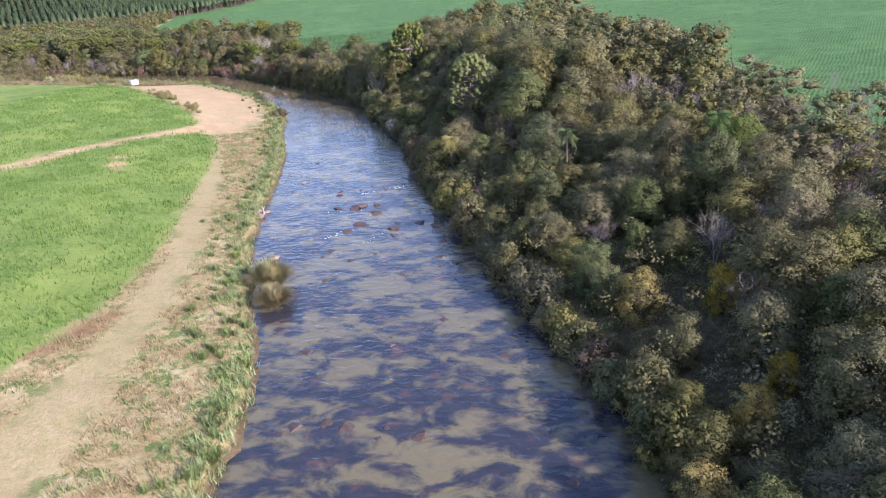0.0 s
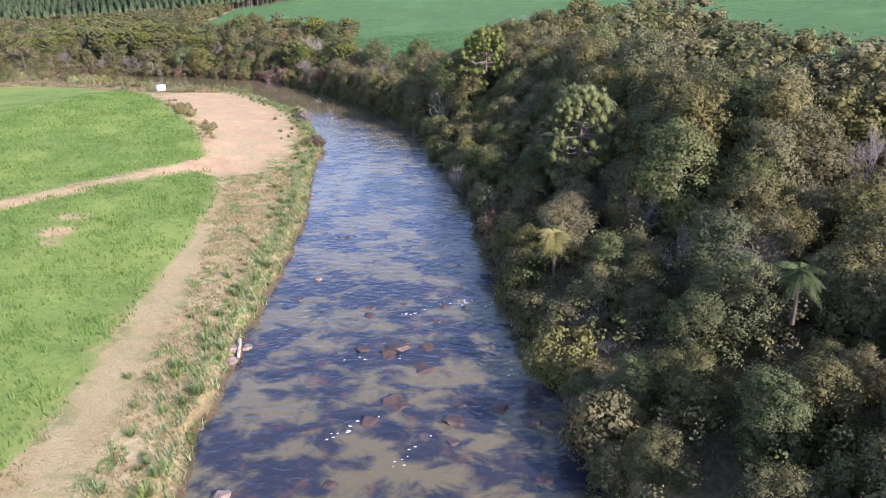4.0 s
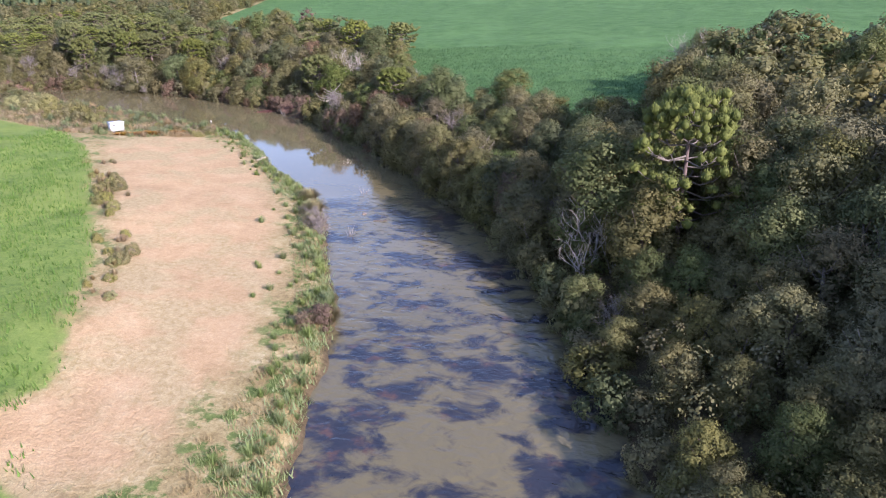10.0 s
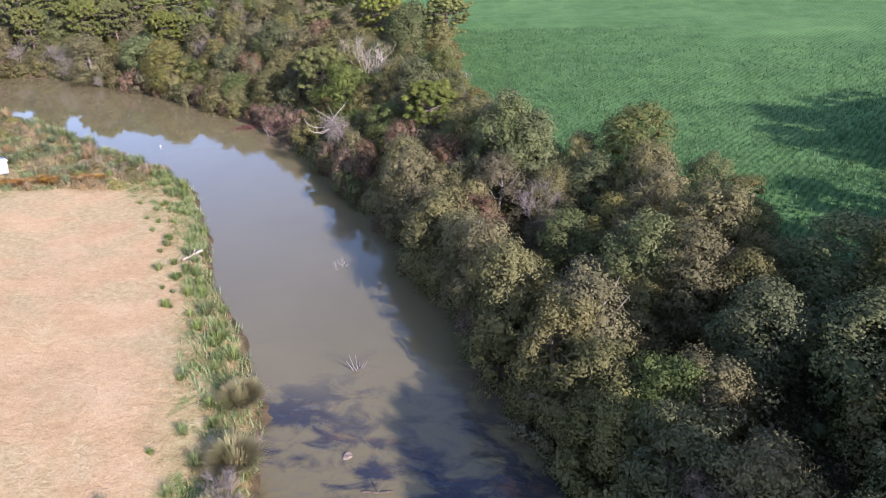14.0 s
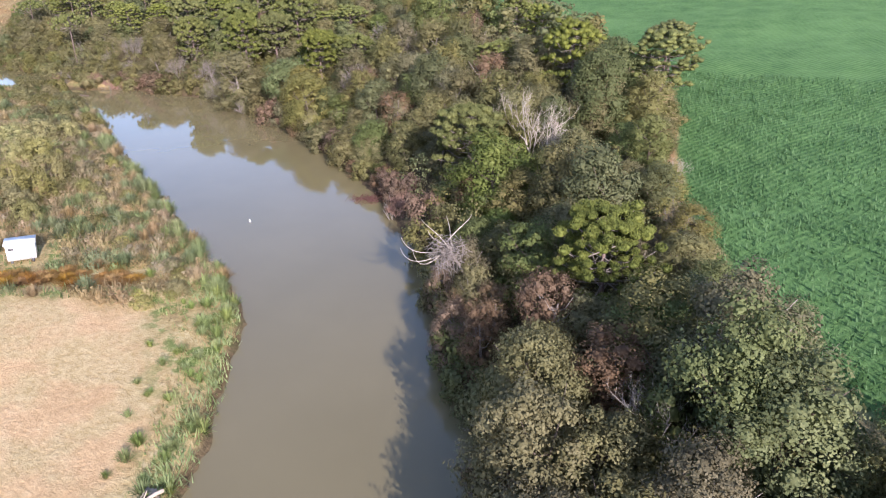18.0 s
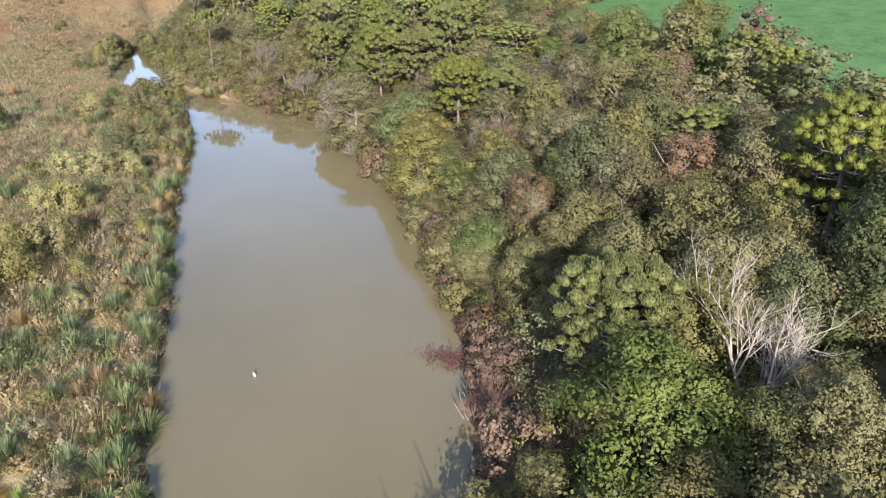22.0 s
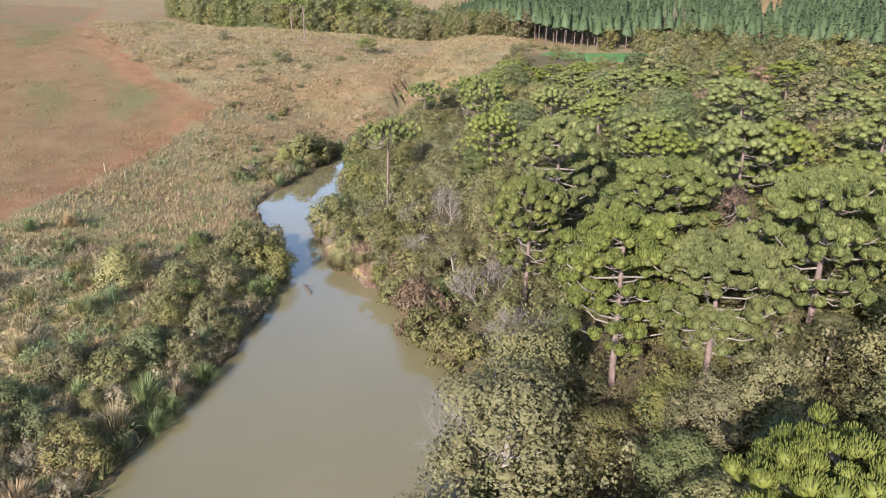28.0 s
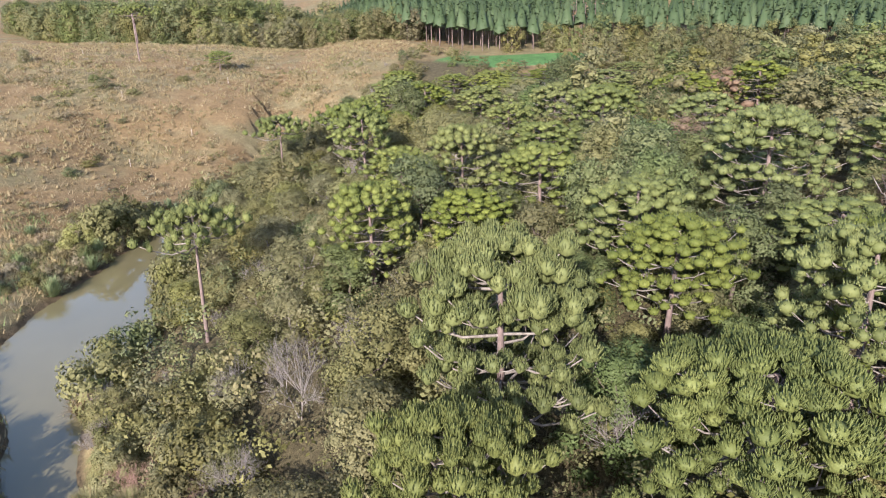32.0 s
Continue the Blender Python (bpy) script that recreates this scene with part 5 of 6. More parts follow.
for x, y, s_ in ((-116.7, 219.9, 1.2), (-115.6, 223.0, 1.0), (-109.1, 215.4, 1.2), (-101.8, 211.8, 1.25), (-110.6, 213.6, 1.0), (-98.0, 208.0, 1.2), (-99.6, 206.6, 1.0), (-96.4, 205.6, 0.9), (-140.8, 227.1, 1.2), (-181.5, 241.4, 1.0), (-104.0, 209.0, 1.0), (-119.0, 218.0, 1.0), (-93.0, 204.4, 0.9), (-131.0, 249.0, 0.6)):
    stand(SHRUBS["yellow"][rng.integers(2)], x, y, s_ * 1.4)
for x, y, s_ in ((-136.5, 215.4, 1.3), (-145.6, 237.8, 1.35), (-146.4, 235.4, 1.2), (-143.0, 238.4, 1.2), (-182.5, 243.6, 1.7), (-184.2, 244.8, 1.6), (-144.2, 236.0, 1.1), (-186.5, 246.0, 1.4)):
    stand(SHRUBS["olive" if x < -140 else "deep"][rng.integers(2)], x, y, s_)
for x, y, s_ in ((-52.6, 149.0, 1.0), (-53.4, 151.0, 0.8), (-56.0, 153.6, 0.9), (-51.0, 145.0, 0.7), (-60.0, 159.6, 1.0), (-63.0, 163.6, 1.0), (-65.1, 166.7, 1.2), (-67.2, 170.6, 1.1), (-69.6, 172.6, 0.9), (-49.6, 142.0, 0.6), (-72.0, 177.0, 0.7), (-66.0, 168.8, 1.0)):
    for i in range(4):
        stand(((strawc + pampas) if i > 1 else SHRUBS["yellow"])[rng.integers(2)], x + rng.normal(scale=0.9), y + rng.normal(scale=1.2), s_ * rng.uniform(0.4, 0.7))

def ochre_patch(x, y):
    """Metres from the strip of orange withered grass between the cabin and the sand."""
    a, b = np.array([-83.4, 196.4]), np.array([-75.6, 202.4])
    u = np.clip(((x - a[0]) * (b - a)[0] + (y - a[1]) * (b - a)[1]) / ((b - a) @ (b - a)), 0, 1)
    return np.hypot(x - a[0] - u * (b - a)[0], y - a[1] - u * (b - a)[1])


# the overgrown stretch of the left bank
brush = scatter(rng, -192, -70, 196, 252, 1.55)
bd, bs = shore(brush[:, 0], brush[:, 1])
bi = np.maximum(inside(REDFIELD, brush[:, 0], brush[:, 1]), np.maximum(inside(CROP_FAR, brush[:, 0], brush[:, 1]), inside(SAND, brush[:, 0], brush[:, 1])))
ok = (bs > 0) & (bd > 0.0) & (bi < -0.3) & (bd < np.where(brush[:, 0] < -155, 9, 24))
brush, bd = brush[ok], bd[ok]
bz = height(brush[:, 0], brush[:, 1])
counts = {"clump": 0, "shrub": 0}
for n_ in np.argsort(bd):
    (x, y), d, z = brush[n_], bd[n_], bz[n_]
    if np.hypot(x + 85.7, y - 199.6) < 2.6:
        continue
    if (-172 < x < -149 and d < 9) or ochre_patch(x, y) < 1.7:
        continue
    u = rng.random()
    if (d < 1.8 and (x > -98 or rng.random() < 0.5)) or u < (0.26 if x > -98 else 0.08):
        if counts["clump"] < 280:
            put_copy((pampas + strawc)[rng.choice(5, p=[0.22, 0.21, 0.21, 0.18, 0.18])], x, y, max(0.02, z) - 0.06, rng.uniform(0.6, 1.05) * (1.2 if d < 1.8 else 1), rng.uniform(0, 6.28), rng.uniform(0.8, 1.15))
            counts["clump"] += 1
    elif counts["shrub"] < 190 and u < 0.86:
        k = rng.choice(["yellow", "brown", "olive", "grey", "deep"], p=[0.07, 0.47, 0.16, 0.28, 0.02] if x < -98 else [0.3, 0.1, 0.3, 0.3, 0.0])
        if x > -98 and u > 0.6:
            continue
        put_copy(SHRUBS[k][rng.integers(2)], x, y, z - 0.1, rng.uniform(0.45, 0.9) * (0.7 if k in ("olive", "grey", "deep") else 1), rng.uniform(0, 6.28), rng.uniform(0.7, 1.1))
        counts["shrub"] += 1

# the dense grey-green bushes above the narrows
BUSH = {k: [plant("bush", [("crown", crown_mesh("crown", rng, 2.1, 1.6, 26, 4200, 0.12, LEAF[k], -0.1, 0.1))], lab, "bush", "bushes of the narrows") for i in range(2)] for k, lab in (("deep", "dense dark green bush on the river bank"), ("olive", "dense olive-green bush on the river bank"), ("grey", "grey-green twiggy bush on the river bank"))}
for x, y in scatter(rng, -150, -118, 224, 241, 2.6):
    d = shore(x, y)
    if d[1][0] > 0 and 0.5 < d[0][0] < 7.5 and (x < -128 or rng.random() < 0.4):
        stand(BUSH[rng.choice(["olive", "grey", "deep"], p=[0.3, 0.25, 0.45])][rng.integers(2)], x, y, rng.uniform(0.65, 1.05), rng.uniform(0.8, 1.1))

# bushes that stand out on the dry hillside
for k, x, y, s_, sq in (("deep", -201.0, 239.8, 0.55, 0.8), ("olive", -204.6, 241.6, 0.6, 0.6), ("grey", -206.8, 242.4, 0.45, 0.6), ("grey", -202.4, 233.7, 0.6, 0.5), ("olive", -204.0, 234.8, 0.5, 0.5), ("grey", -230.6, 243.6, 0.95, 0.7), ("grey", -228.0, 247.4, 0.7, 0.6),
                        ("deep", -234.6, 242.2, 0.6, 0.9), ("grey", -237.5, 255.2, 0.8, 0.6), ("olive", -227.0, 226.0, 0.6, 0.5), ("olive", -183.4, 243.2, 1.0, 1.0), ("deep", -185.4, 244.4, 1.1, 1.0), ("olive", -187.6, 246.4, 0.9, 0.9), ("grey", -225.0, 235.4, 0.6, 0.5), ("olive", -221.6, 238.6, 0.55, 0.5), ("grey", -217.6, 245.6, 0.5, 0.5)):
    stand(BUSH[k][rng.integers(2)], x, y, s_, sq)
stand(SHRUBS["yellow"][0], -182.3, 240.9, 0.75, 0.8)
stand(TREES["grey"][0], -250.4, 231.8, 0.5, 0.7)
for x, y, s_ in ((-151.6, 243.9, 1.1), (-149.8, 244.4, 1.3), (-148.0, 244.6, 1.1), (-153.2, 243.6, 0.9), (-146.6, 245.0, 1.0)):
    stand(SHRUBS["twig" if x > -150 else "redtwig"][0], x, y, s_)

# the wooden pole of a power line on the hilltop
power_pole = new("power_pole")
power_pole.location = (-252.4, 249.2, ground_z(-252.4, 249.2) - 0.3)
shaft, arm = Soup(), Soup()
shaft.tube([(0, 0, 0), (0.03, 0, 4.0), (0.0, 0.02, 8.3)], [0.15, 0.13, 0.10], 8)
arm.tube([(-0.25, -0.8, 7.95), (0.25, 0.8, 7.95)], [0.06, 0.06], 4)
for nm, so in (("shaft", shaft), ("crossarm", arm)):
    new(nm, so.mesh(nm, BARK_ARAUCARIA)).parent = power_pole
tagged(power_pole, "brown weathered wooden power pole with a short crossarm", "utility pole")

# low bushes and brushwood over the dry hillside, thickest in a belt below the crest
hill = scatter(rng, -300, -176, 208, 290, 5.2)
hd, hs = shore(hill[:, 0], hill[:, 1])
hk = (inside(REDFIELD, hill[:, 0], hill[:, 1]) < -0.5) & (inside(FOREST, hill[:, 0], hill[:, 1]) < -2) & (inside(PLANTATION, hill[:, 0], hill[:, 1]) < -10) & ((hd > 5) | (hill[:, 0] < -196))
hill = hill[hk]
hz = height(hill[:, 0], hill[:, 1])
heath = {k: Soup() for k in ("brownbrush", "olive", "straw")}
LOW = {k: [crown_mesh_data(rng, 1.0, 1.2, 7, 170, 0.22, -0.1, 0.3) for i in range(3)] for k in heath}
for (x, y), z in zip(hill, hz):
    thick = wobble(x, y, 14, 7)
    thick += 0.9 * math.exp(-((x + 230) / 16) ** 2 - ((y - 237) / 11) ** 2)
    for j in range(1 + int(6 * max(0, thick + 0.35))):
        k = rng.choice(["brownbrush", "olive", "straw"], p=[0.42, 0.36, 0.22])
        v, q, t_, nn = LOW[k][rng.integers(3)]
        o = rng.normal(scale=1.6, size=2)
        heath[k].add(v * rng.uniform(0.35, 1.0) * [1, 1, rng.uniform(0.5, 1.0)] + (x + o[0], y + o[1], z - 0.1), q, t_, rng.random(), nn)
for k, s_ in heath.items():
    tagged(new("heath", s_.mesh("heath", LEAF[k])), {"brownbrush": "brown", "olive": "olive-green", "straw": "straw-coloured"}[k] + " low bushes scattered over the dry hillside", "brushwood", kind="stuff")


# the tangle between them
tangle = scatter(rng, -192, -72, 196, 252, 1.5)
td, ts = shore(tangle[:, 0], tangle[:, 1])
tk = (ts > 0) & (td > 0.2) & (np.maximum(inside(REDFIELD, tangle[:, 0], tangle[:, 1]), np.maximum(inside(CROP_FAR, tangle[:, 0], tangle[:, 1]), inside(SAND, tangle[:, 0], tangle[:, 1]))) < -0.2) & (td < np.where(tangle[:, 0] < -155, 8, 23)) & (np.hypot(tangle[:, 0] + 85.7, tangle[:, 1] - 199.6) > 2.6) & (ochre_patch(tangle[:, 0], tangle[:, 1]) > 1.8)
tangle = tangle[tk]
tz = height(tangle[:, 0], tangle[:, 1])
mats = {"brownbrush": "brown", "olive": "olive-green", "straw": "straw-coloured", "pampas": "green"}
heap = {k: Soup() for k in mats}


def tangle_data():
    """A low bush of small leaves with blades of grass standing through it."""
    s = crown_soup(rng, 0.7, 0.9, 8, 170, 0.16, -0.1, 0.0, 0.3)
    n_ = 90
    a, L = rng.uniform(0, 6.283, n_), rng.uniform(0.5, 1.05, n_)
    base = np.stack([np.cos(a), np.sin(a), 0 * a], -1) * rng.uniform(0, 0.7, (n_, 1)) - [0, 0, 0.1]
    tip = base + np.stack([np.cos(a) * L * 0.55, np.sin(a) * L * 0.55, L], -1)
    s.needles(base, tip, np.stack([-np.sin(a), np.cos(a), 0 * a], -1) * 0.03)
    s.nor.append(np.repeat(np.stack([np.cos(a), np.sin(a), 0.25 + 0 * a], -1), 3, 0))
    return s.data() + (np.concatenate(s.nor),)


TANGLE = [tangle_data() for i in range(4)]
for (x, y), z in zip(tangle, tz):
    w_ = wobble(x, y, 5.0, 8)
    if x < -98:
        pr = [0.16, 0.46, 0.14, 0.24] if w_ > 0.35 else [0.74, 0.06, 0.16, 0.04] if w_ < -0.1 else [0.36, 0.14, 0.44, 0.06]
    else:
        pr = [0.08, 0.14, 0.14, 0.64] if w_ > 0.3 else [0.16, 0.04, 0.74, 0.06] if w_ < -0.1 else [0.16, 0.16, 0.52, 0.16]
    k = rng.choice(list(mats), p=pr)
    v, q, t_, nn = TANGLE[rng.integers(4)]
    heap[k].add(v * rng.uniform(0.75, 1.3) * (0.42 if -172 < x < -149 else 1.0) * [1, 1, rng.uniform(0.6, 1.2)] + (x, y, max(0.05, z) - 0.1), q, t_, rng.random(), nn)
for k, s_ in heap.items():
    tagged(new("bank_brush", s_.mesh("bank_brush", LEAF[k])), mats[k] + " tangled brush covering the river bank", "brushwood", kind="stuff")

# the orange dry patch beside the cabin
golden = plant("straw_clump", [("crown", tuft_mesh("crown", rng, 320, 0.9, 1.2, 0.024, LEAF["ochre"], 0.6))], "orange withered grass clump beside the white cabin", "grass clump", "orange grass clumps")
for i in range(44):
    u, v = rng.uniform(-1, 1), rng.normal(scale=0.9)
    stand(golden, -79.5 + 3.9 * u - 0.6 * v, 199.4 + 3.0 * u + 0.8 * v, rng.uniform(0.6, 0.95), 0.6)

# tufts along the dry bank further up
tuft = [plant("grass_tuft", [("crown", tuft_mesh("crown", rng, 110, 0.75, 0.6, 0.016, LEAF["fresh"], 0.6))], "small green grass tuft on the dry bank", "grass clump", "grass tufts of the dry bank") for i in range(3)]
run = (MID[:, 1] > 16) & (MID[:, 0] > -72)
for c_, w_, hw in zip(MID[run, :2], WAY[run], MID[run, 2]):
    for j in range(2):
        d = abs(rng.normal(0, 2.2)) + 0.2
        x, y = c_ + np.array([-w_[1], w_[0]]) * (hw + d) + rng.uniform(-0.8, 0.8, 2)
        if shore(x, y)[0][0] > 0.1:
            stand(tuft[rng.integers(3)], x, y, rng.uniform(0.55, 1.25) * (1.2 if y > 140 and d < 2 else 1.0))


# blades of grass and crop, too many to count
def carpet(name, label, category, mat, x, y, h, w, per=3, spread=0.15, lean=0.35):
    z = height(x, y)
    s = Soup()
    for i in range(per):
        a = rng.uniform(0, 6.283, len(x))
        o = rng.normal(scale=spread, size=(len(x), 2))
        base = np.stack([x + o[:, 0], y + o[:, 1], z - 0.03], -1)
        L = h * rng.uniform(0.6, 1.25, len(x))
        tip = base + np.stack([np.cos(a) * L * lean, np.sin(a) * L * lean, L], -1)
        ww = np.stack([-np.sin(a), np.cos(a), 0 * a], -1) * (w * rng.uniform(0.7, 1.3, len(x)))[:, None]
        s.needles(base, tip, ww)
    return tagged(new(name, s.mesh(name, mat)), label, category, kind="stuff")


def sprinkle(n, x0, x1, y0, y1):
    return rng.uniform(x0, x1, n), rng.uniform(y0, y1, n)


x, y = sprinkle(120000, -75, -5, 16, 206)
d, s_ = shore(x, y)
free = np.maximum(np.maximum(inside(CROP_NEAR, x, y), inside(CROP_FAR, x, y)), np.maximum(inside(SAND, x, y) + 1.5 * (d > 3), inside(TRACK, x, y)))
k = (s_ > 0) & (d > 0.1) & (d < 16) & (free < rng.uniform(-0.6, 0.3, len(x))) & (wobble(x, y, 1.6, 9) > -0.5)
green = (wobble(x, y, 1.3, 4) + 0.55 * (d < 2.5) - 0.4 + rng.normal(scale=0.25, size=len(x))) > 0
carpet("bank_grass", "dry straw-coloured grass on the river bank", "grass", LEAF["straw"], x[k & ~green], y[k & ~green], 0.32, 0.035, 3, 0.14, 0.7)
carpet("bank_grass", "fresh green grass along the river bank", "grass", LEAF["fresh"], x[k & green], y[k & green], 0.42, 0.035, 3, 0.14, 0.5)
x, y = sprinkle(90000, -75, -10, 20, 204)
d, s_ = shore(x, y)
k = (s_ > 0) & (d > 0.05) & (d < 1.2 + 2.4 * (wobble(x, y, 6, 3) + 0.6) * rng.random(len(x))) & (wobble(x, y, 0.9, 5) > -0.55)
carpet("bank_grass", "lush green grass fringe along the water", "grass", LEAF["fresh"], x[k], y[k], 0.42, 0.045, 4, 0.2, 0.9)
x, y = sprinkle(70000, -95, -24, 20, 200)
c_ = np.maximum(inside(CROP_NEAR, x, y), inside(CROP_FAR, x, y))
k = (c_ > 0.0) & (c_ < 40) & (wobble(x, y, 3.2, 2) + rng.normal(scale=0.5, size=len(x)) > -0.25)
carpet("crop", "young green cereal crop growing in the field", "crop", LEAF["crop"], x[k], y[k], 0.42, 0.055, 2, 0.2, 0.45)
x, y = sprinkle(26000, -190, -72, 195, 252)
d, s_ = shore(x, y)
b_ = np.maximum(inside(REDFIELD, x, y), inside(CROP_FAR, x, y))
k = (s_ > 0) & (d > 0.1) & (b_ < 0) & (inside(SAND, x, y) < 0) & (ochre_patch(x, y) > 1.5)
green = wobble(x, y, 2.3, 4) + rng.normal(scale=0.4, size=len(x)) > 0.4
carpet("bank_grass", "straw-brown tangled grass between the bushes", "grass", LEAF["heathgrass"], x[k & ~green], y[k & ~green], 0.45, 0.04, 3, 0.22, 0.9)
carpet("bank_grass", "green grass between the bushes", "grass", LEAF["pampas"], x[k & green], y[k & green], 0.5, 0.05, 3, 0.2, 0.6)
x, y = sprinkle(16000, -330, -150, 205, 300)
d, s_ = shore(x, y)
k = (inside(REDFIELD, x, y) < 0) & (inside(FOREST, x, y) < 0) & ((d > 4) | (x < -196)) & (inside(FIELD_EAST, x, y) < 0) & (wobble(x, y, 4, 3) + rng.normal(scale=0.6, size=len(x)) > -0.2)
carpet("hill_grass", "tall dry grass on the hillside", "grass", LEAF["straw"], x[k], y[k], 0.42, 0.06, 3, 0.4, 0.9)
x, y = sprinkle(40000, -62, 14, 176, 262)
c_ = inside(FIELD_EAST, x, y)
k = (c_ > 0) & (c_ < rng.uniform(4, 40, len(x)))
carpet("crop", "dark green young crop in rows on the far field", "crop", LEAF["eastcrop"], x[k], y[k], 0.34, 0.06, 2, 0.3, 0.45)

x, y = sprinkle(26000, -262, -124, 190, 232)
k = (inside(REDFIELD, x, y) > 0.3) & (wobble(x, y, 3.4, 6) + 0.7 * wobble(x, y, 9, 2) + rng.normal(scale=0.4, size=len(x)) > 0.1)
half_ = rng.random(len(x)) < 0.5
carpet("stubble", "thin brownish stubble on the red field", "grass", LEAF["heathgrass"], x[k & half_], y[k & half_], 0.2, 0.05, 3, 0.25, 0.9)
carpet("stubble", "thin green regrowth on the red field", "grass", LEAF["olive"], x[k & ~half_], y[k & ~half_], 0.2, 0.05, 3, 0.25, 0.9)

# tussocks of the hillside
x, y = sprinkle(34000, -300, -150, 200, 306)
d, s_ = shore(x, y)
k = (inside(REDFIELD, x, y) < -1) & (inside(FOREST, x, y) < -1) & (inside(PLANTATION, x, y) < -3) & ((d > 5) | (x < -196)) & (inside(FIELD_WEST, x, y) < 0) & (wobble(x, y, 9, 3) + 0.6 * wobble(x, y, 2.6, 5) + rng.normal(scale=0.5, size=len(x)) > 0.05)
hz = height(x, y)
tuss = {"straw": Soup(), "reed": Soup(), "heathgrass": Soup()}
sort = rng.random(k.sum())
for name, lo_, hi_ in (("straw", 0, 0.26), ("reed", 0.26, 0.38), ("heathgrass", 0.38, 1)):
    pick = (sort >= lo_) & (sort < hi_)
    n_ = pick.sum() * 9
    foot = np.repeat(np.stack([x[k][pick], y[k][pick], hz[k][pick] - 0.05], -1), 9, 0)
    a = rng.uniform(0, 6.283, n_)
    L = np.repeat(rng.uniform(0.22, 0.62, pick.sum()), 9) * rng.uniform(0.6, 1.1, n_)
    base = foot + np.stack([np.cos(a) * 0.12, np.sin(a) * 0.12, 0 * a], -1)
    tip = base + np.stack([np.cos(a) * L * 0.5, np.sin(a) * L * 0.5, L], -1)
    tuss[name].needles(base, tip, np.stack([-np.sin(a), np.cos(a), 0 * a], -1) * 0.06)
tagged(new("tussocks", tuss["straw"].mesh("tussocks", LEAF["straw"])), "dry straw-coloured grass tussocks on the hillside", "grass", kind="stuff")
tagged(new("tussocks", tuss["heathgrass"].mesh("tussocks", LEAF["heathgrass"])), "brownish withered grass tussocks on the hillside", "grass", kind="stuff")
tagged(new("tussocks", tuss["reed"].mesh("tussocks", LEAF["reed"])), "olive-green grass tussocks on the hillside", "grass", kind="stuff")

# the white pump cabin
def box(s, lo, hi, bevel=0.03):
    bm = bmesh.new()
    bmesh.ops.create_cube(bm, size=1.0)
    bmesh.ops.scale(bm, vec=Vector(hi) - Vector(lo), verts=bm.verts)
    bmesh.ops.translate(bm, vec=(Vector(hi) + Vector(lo)) / 2, verts=bm.verts)
    if bevel:
        bmesh.ops.bevel(bm, geom=bm.edges[:], offset=bevel, segments=2, affect="EDGES")
    bm.verts.index_update()
    v = [q.co[:] for q in bm.verts]
    bm.faces.ensure_lookup_table()
    quads = [[q.index for q in f_.verts] for f_ in bm.faces if len(f_.verts) == 4]
    tris = [[q.index for q in f_.verts] for f_ in bm.faces if len(f_.verts) == 3]
    s.add(v, quads, tris)
    bm.free()


def part(name, s, mat, parent, label=""):
    o = new(name, s.mesh(name, mat))
    o.parent = parent
    return tagged(o, label)


def cabin():
    e = tagged(new("pump_cabin"), "small white sheet-metal cabin standing on the river bank", "cabin")
    s = Soup(); box(s, (-1.1, -0.8, 0.18), (1.1, 0.8, 1.62)); part("body", s, WHITE, e)
    s = Soup(); box(s, (-1.22, -0.92, 1.625), (1.22, 0.92, 1.72), 0.025); part("roof", s, WHITE, e)
    s = Soup(); box(s, (-0.25, -0.835, 0.3), (0.5, -0.803, 1.5), 0.01); d_ = part("door", s, WHITE, e)
    s = Soup(); box(s, (0.38, -0.89, 0.85), (0.43, -0.838, 1.0), 0.01); part("handle", s, GREY_DARK, d_, "dark handle")
    s = Soup(); box(s, (-0.9, -0.82, 1.15), (-0.5, -0.803, 1.4), 0.005); part("vent", s, GREY_DARK, e, "dark vent")
    for x in (-0.8, 0.8):
        s = Soup(); box(s, (x - 0.09, -0.85, -0.1), (x + 0.09, 0.85, 0.178), 0.02); part("skid", s, GREY_DARK, e, "dark skid")
    e.matrix_basis = Matrix.Translation((-85.7, 199.6, ground_z(-85.7, 199.6) + 0.08)) @ Matrix.Rotation(1.0, 4, "Z") @ Matrix.Rotation(0.06, 4, "Y") @ Matrix.Scale(0.9, 4)


cabin()

# rocks in the rapids and on the bank
def rock_mesh(r, flat, mat):
    bm = bmesh.new()
    bmesh.ops.create_icosphere(bm, subdivisions=2, radius=1.0)
    for v in bm.verts:
        n_ = noise.noise(v.co * 1.4 + Vector((r * 7, r * 3, r))) * 0.5 + noise.noise(v.co * 3.3 + Vector((r, r * 5, 0))) * 0.2
        v.co *= 1 + n_
        v.co.z *= flat
    me = bpy.data.meshes.new("rock")
    bm.to_mesh(me)
    bm.free()
    me.materials.append(mat)
    return me


rocks = [tagged(new("rock", rock_mesh(i + 1.0, 0.45, ROCK)), "dark reddish rock breaking the shallow water", "rock", "rocks of the rapids") for i in range(4)]
spots = [(-8.4, 77.5, 1.2), (-9.6, 73.2, 1.3), (-10.8, 71.0, 0.9), (-5.8, 71.6, 1.0), (-3.4, 72.8, 1.0), (-1.4, 71.8, 1.1), (-10.6, 80.4, 1.3), (-13.0, 80.0, 0.8), (-8.2, 80.2, 0.9), (-8.0, 86.8, 0.6), (-8.2, 84.4, 0.6), (-11.0, 79.0, 1.0), (-17.6, 64.0, 0.6), (-19.4, 91.9, 0.5), (-27.1, 118.1, 0.5)]
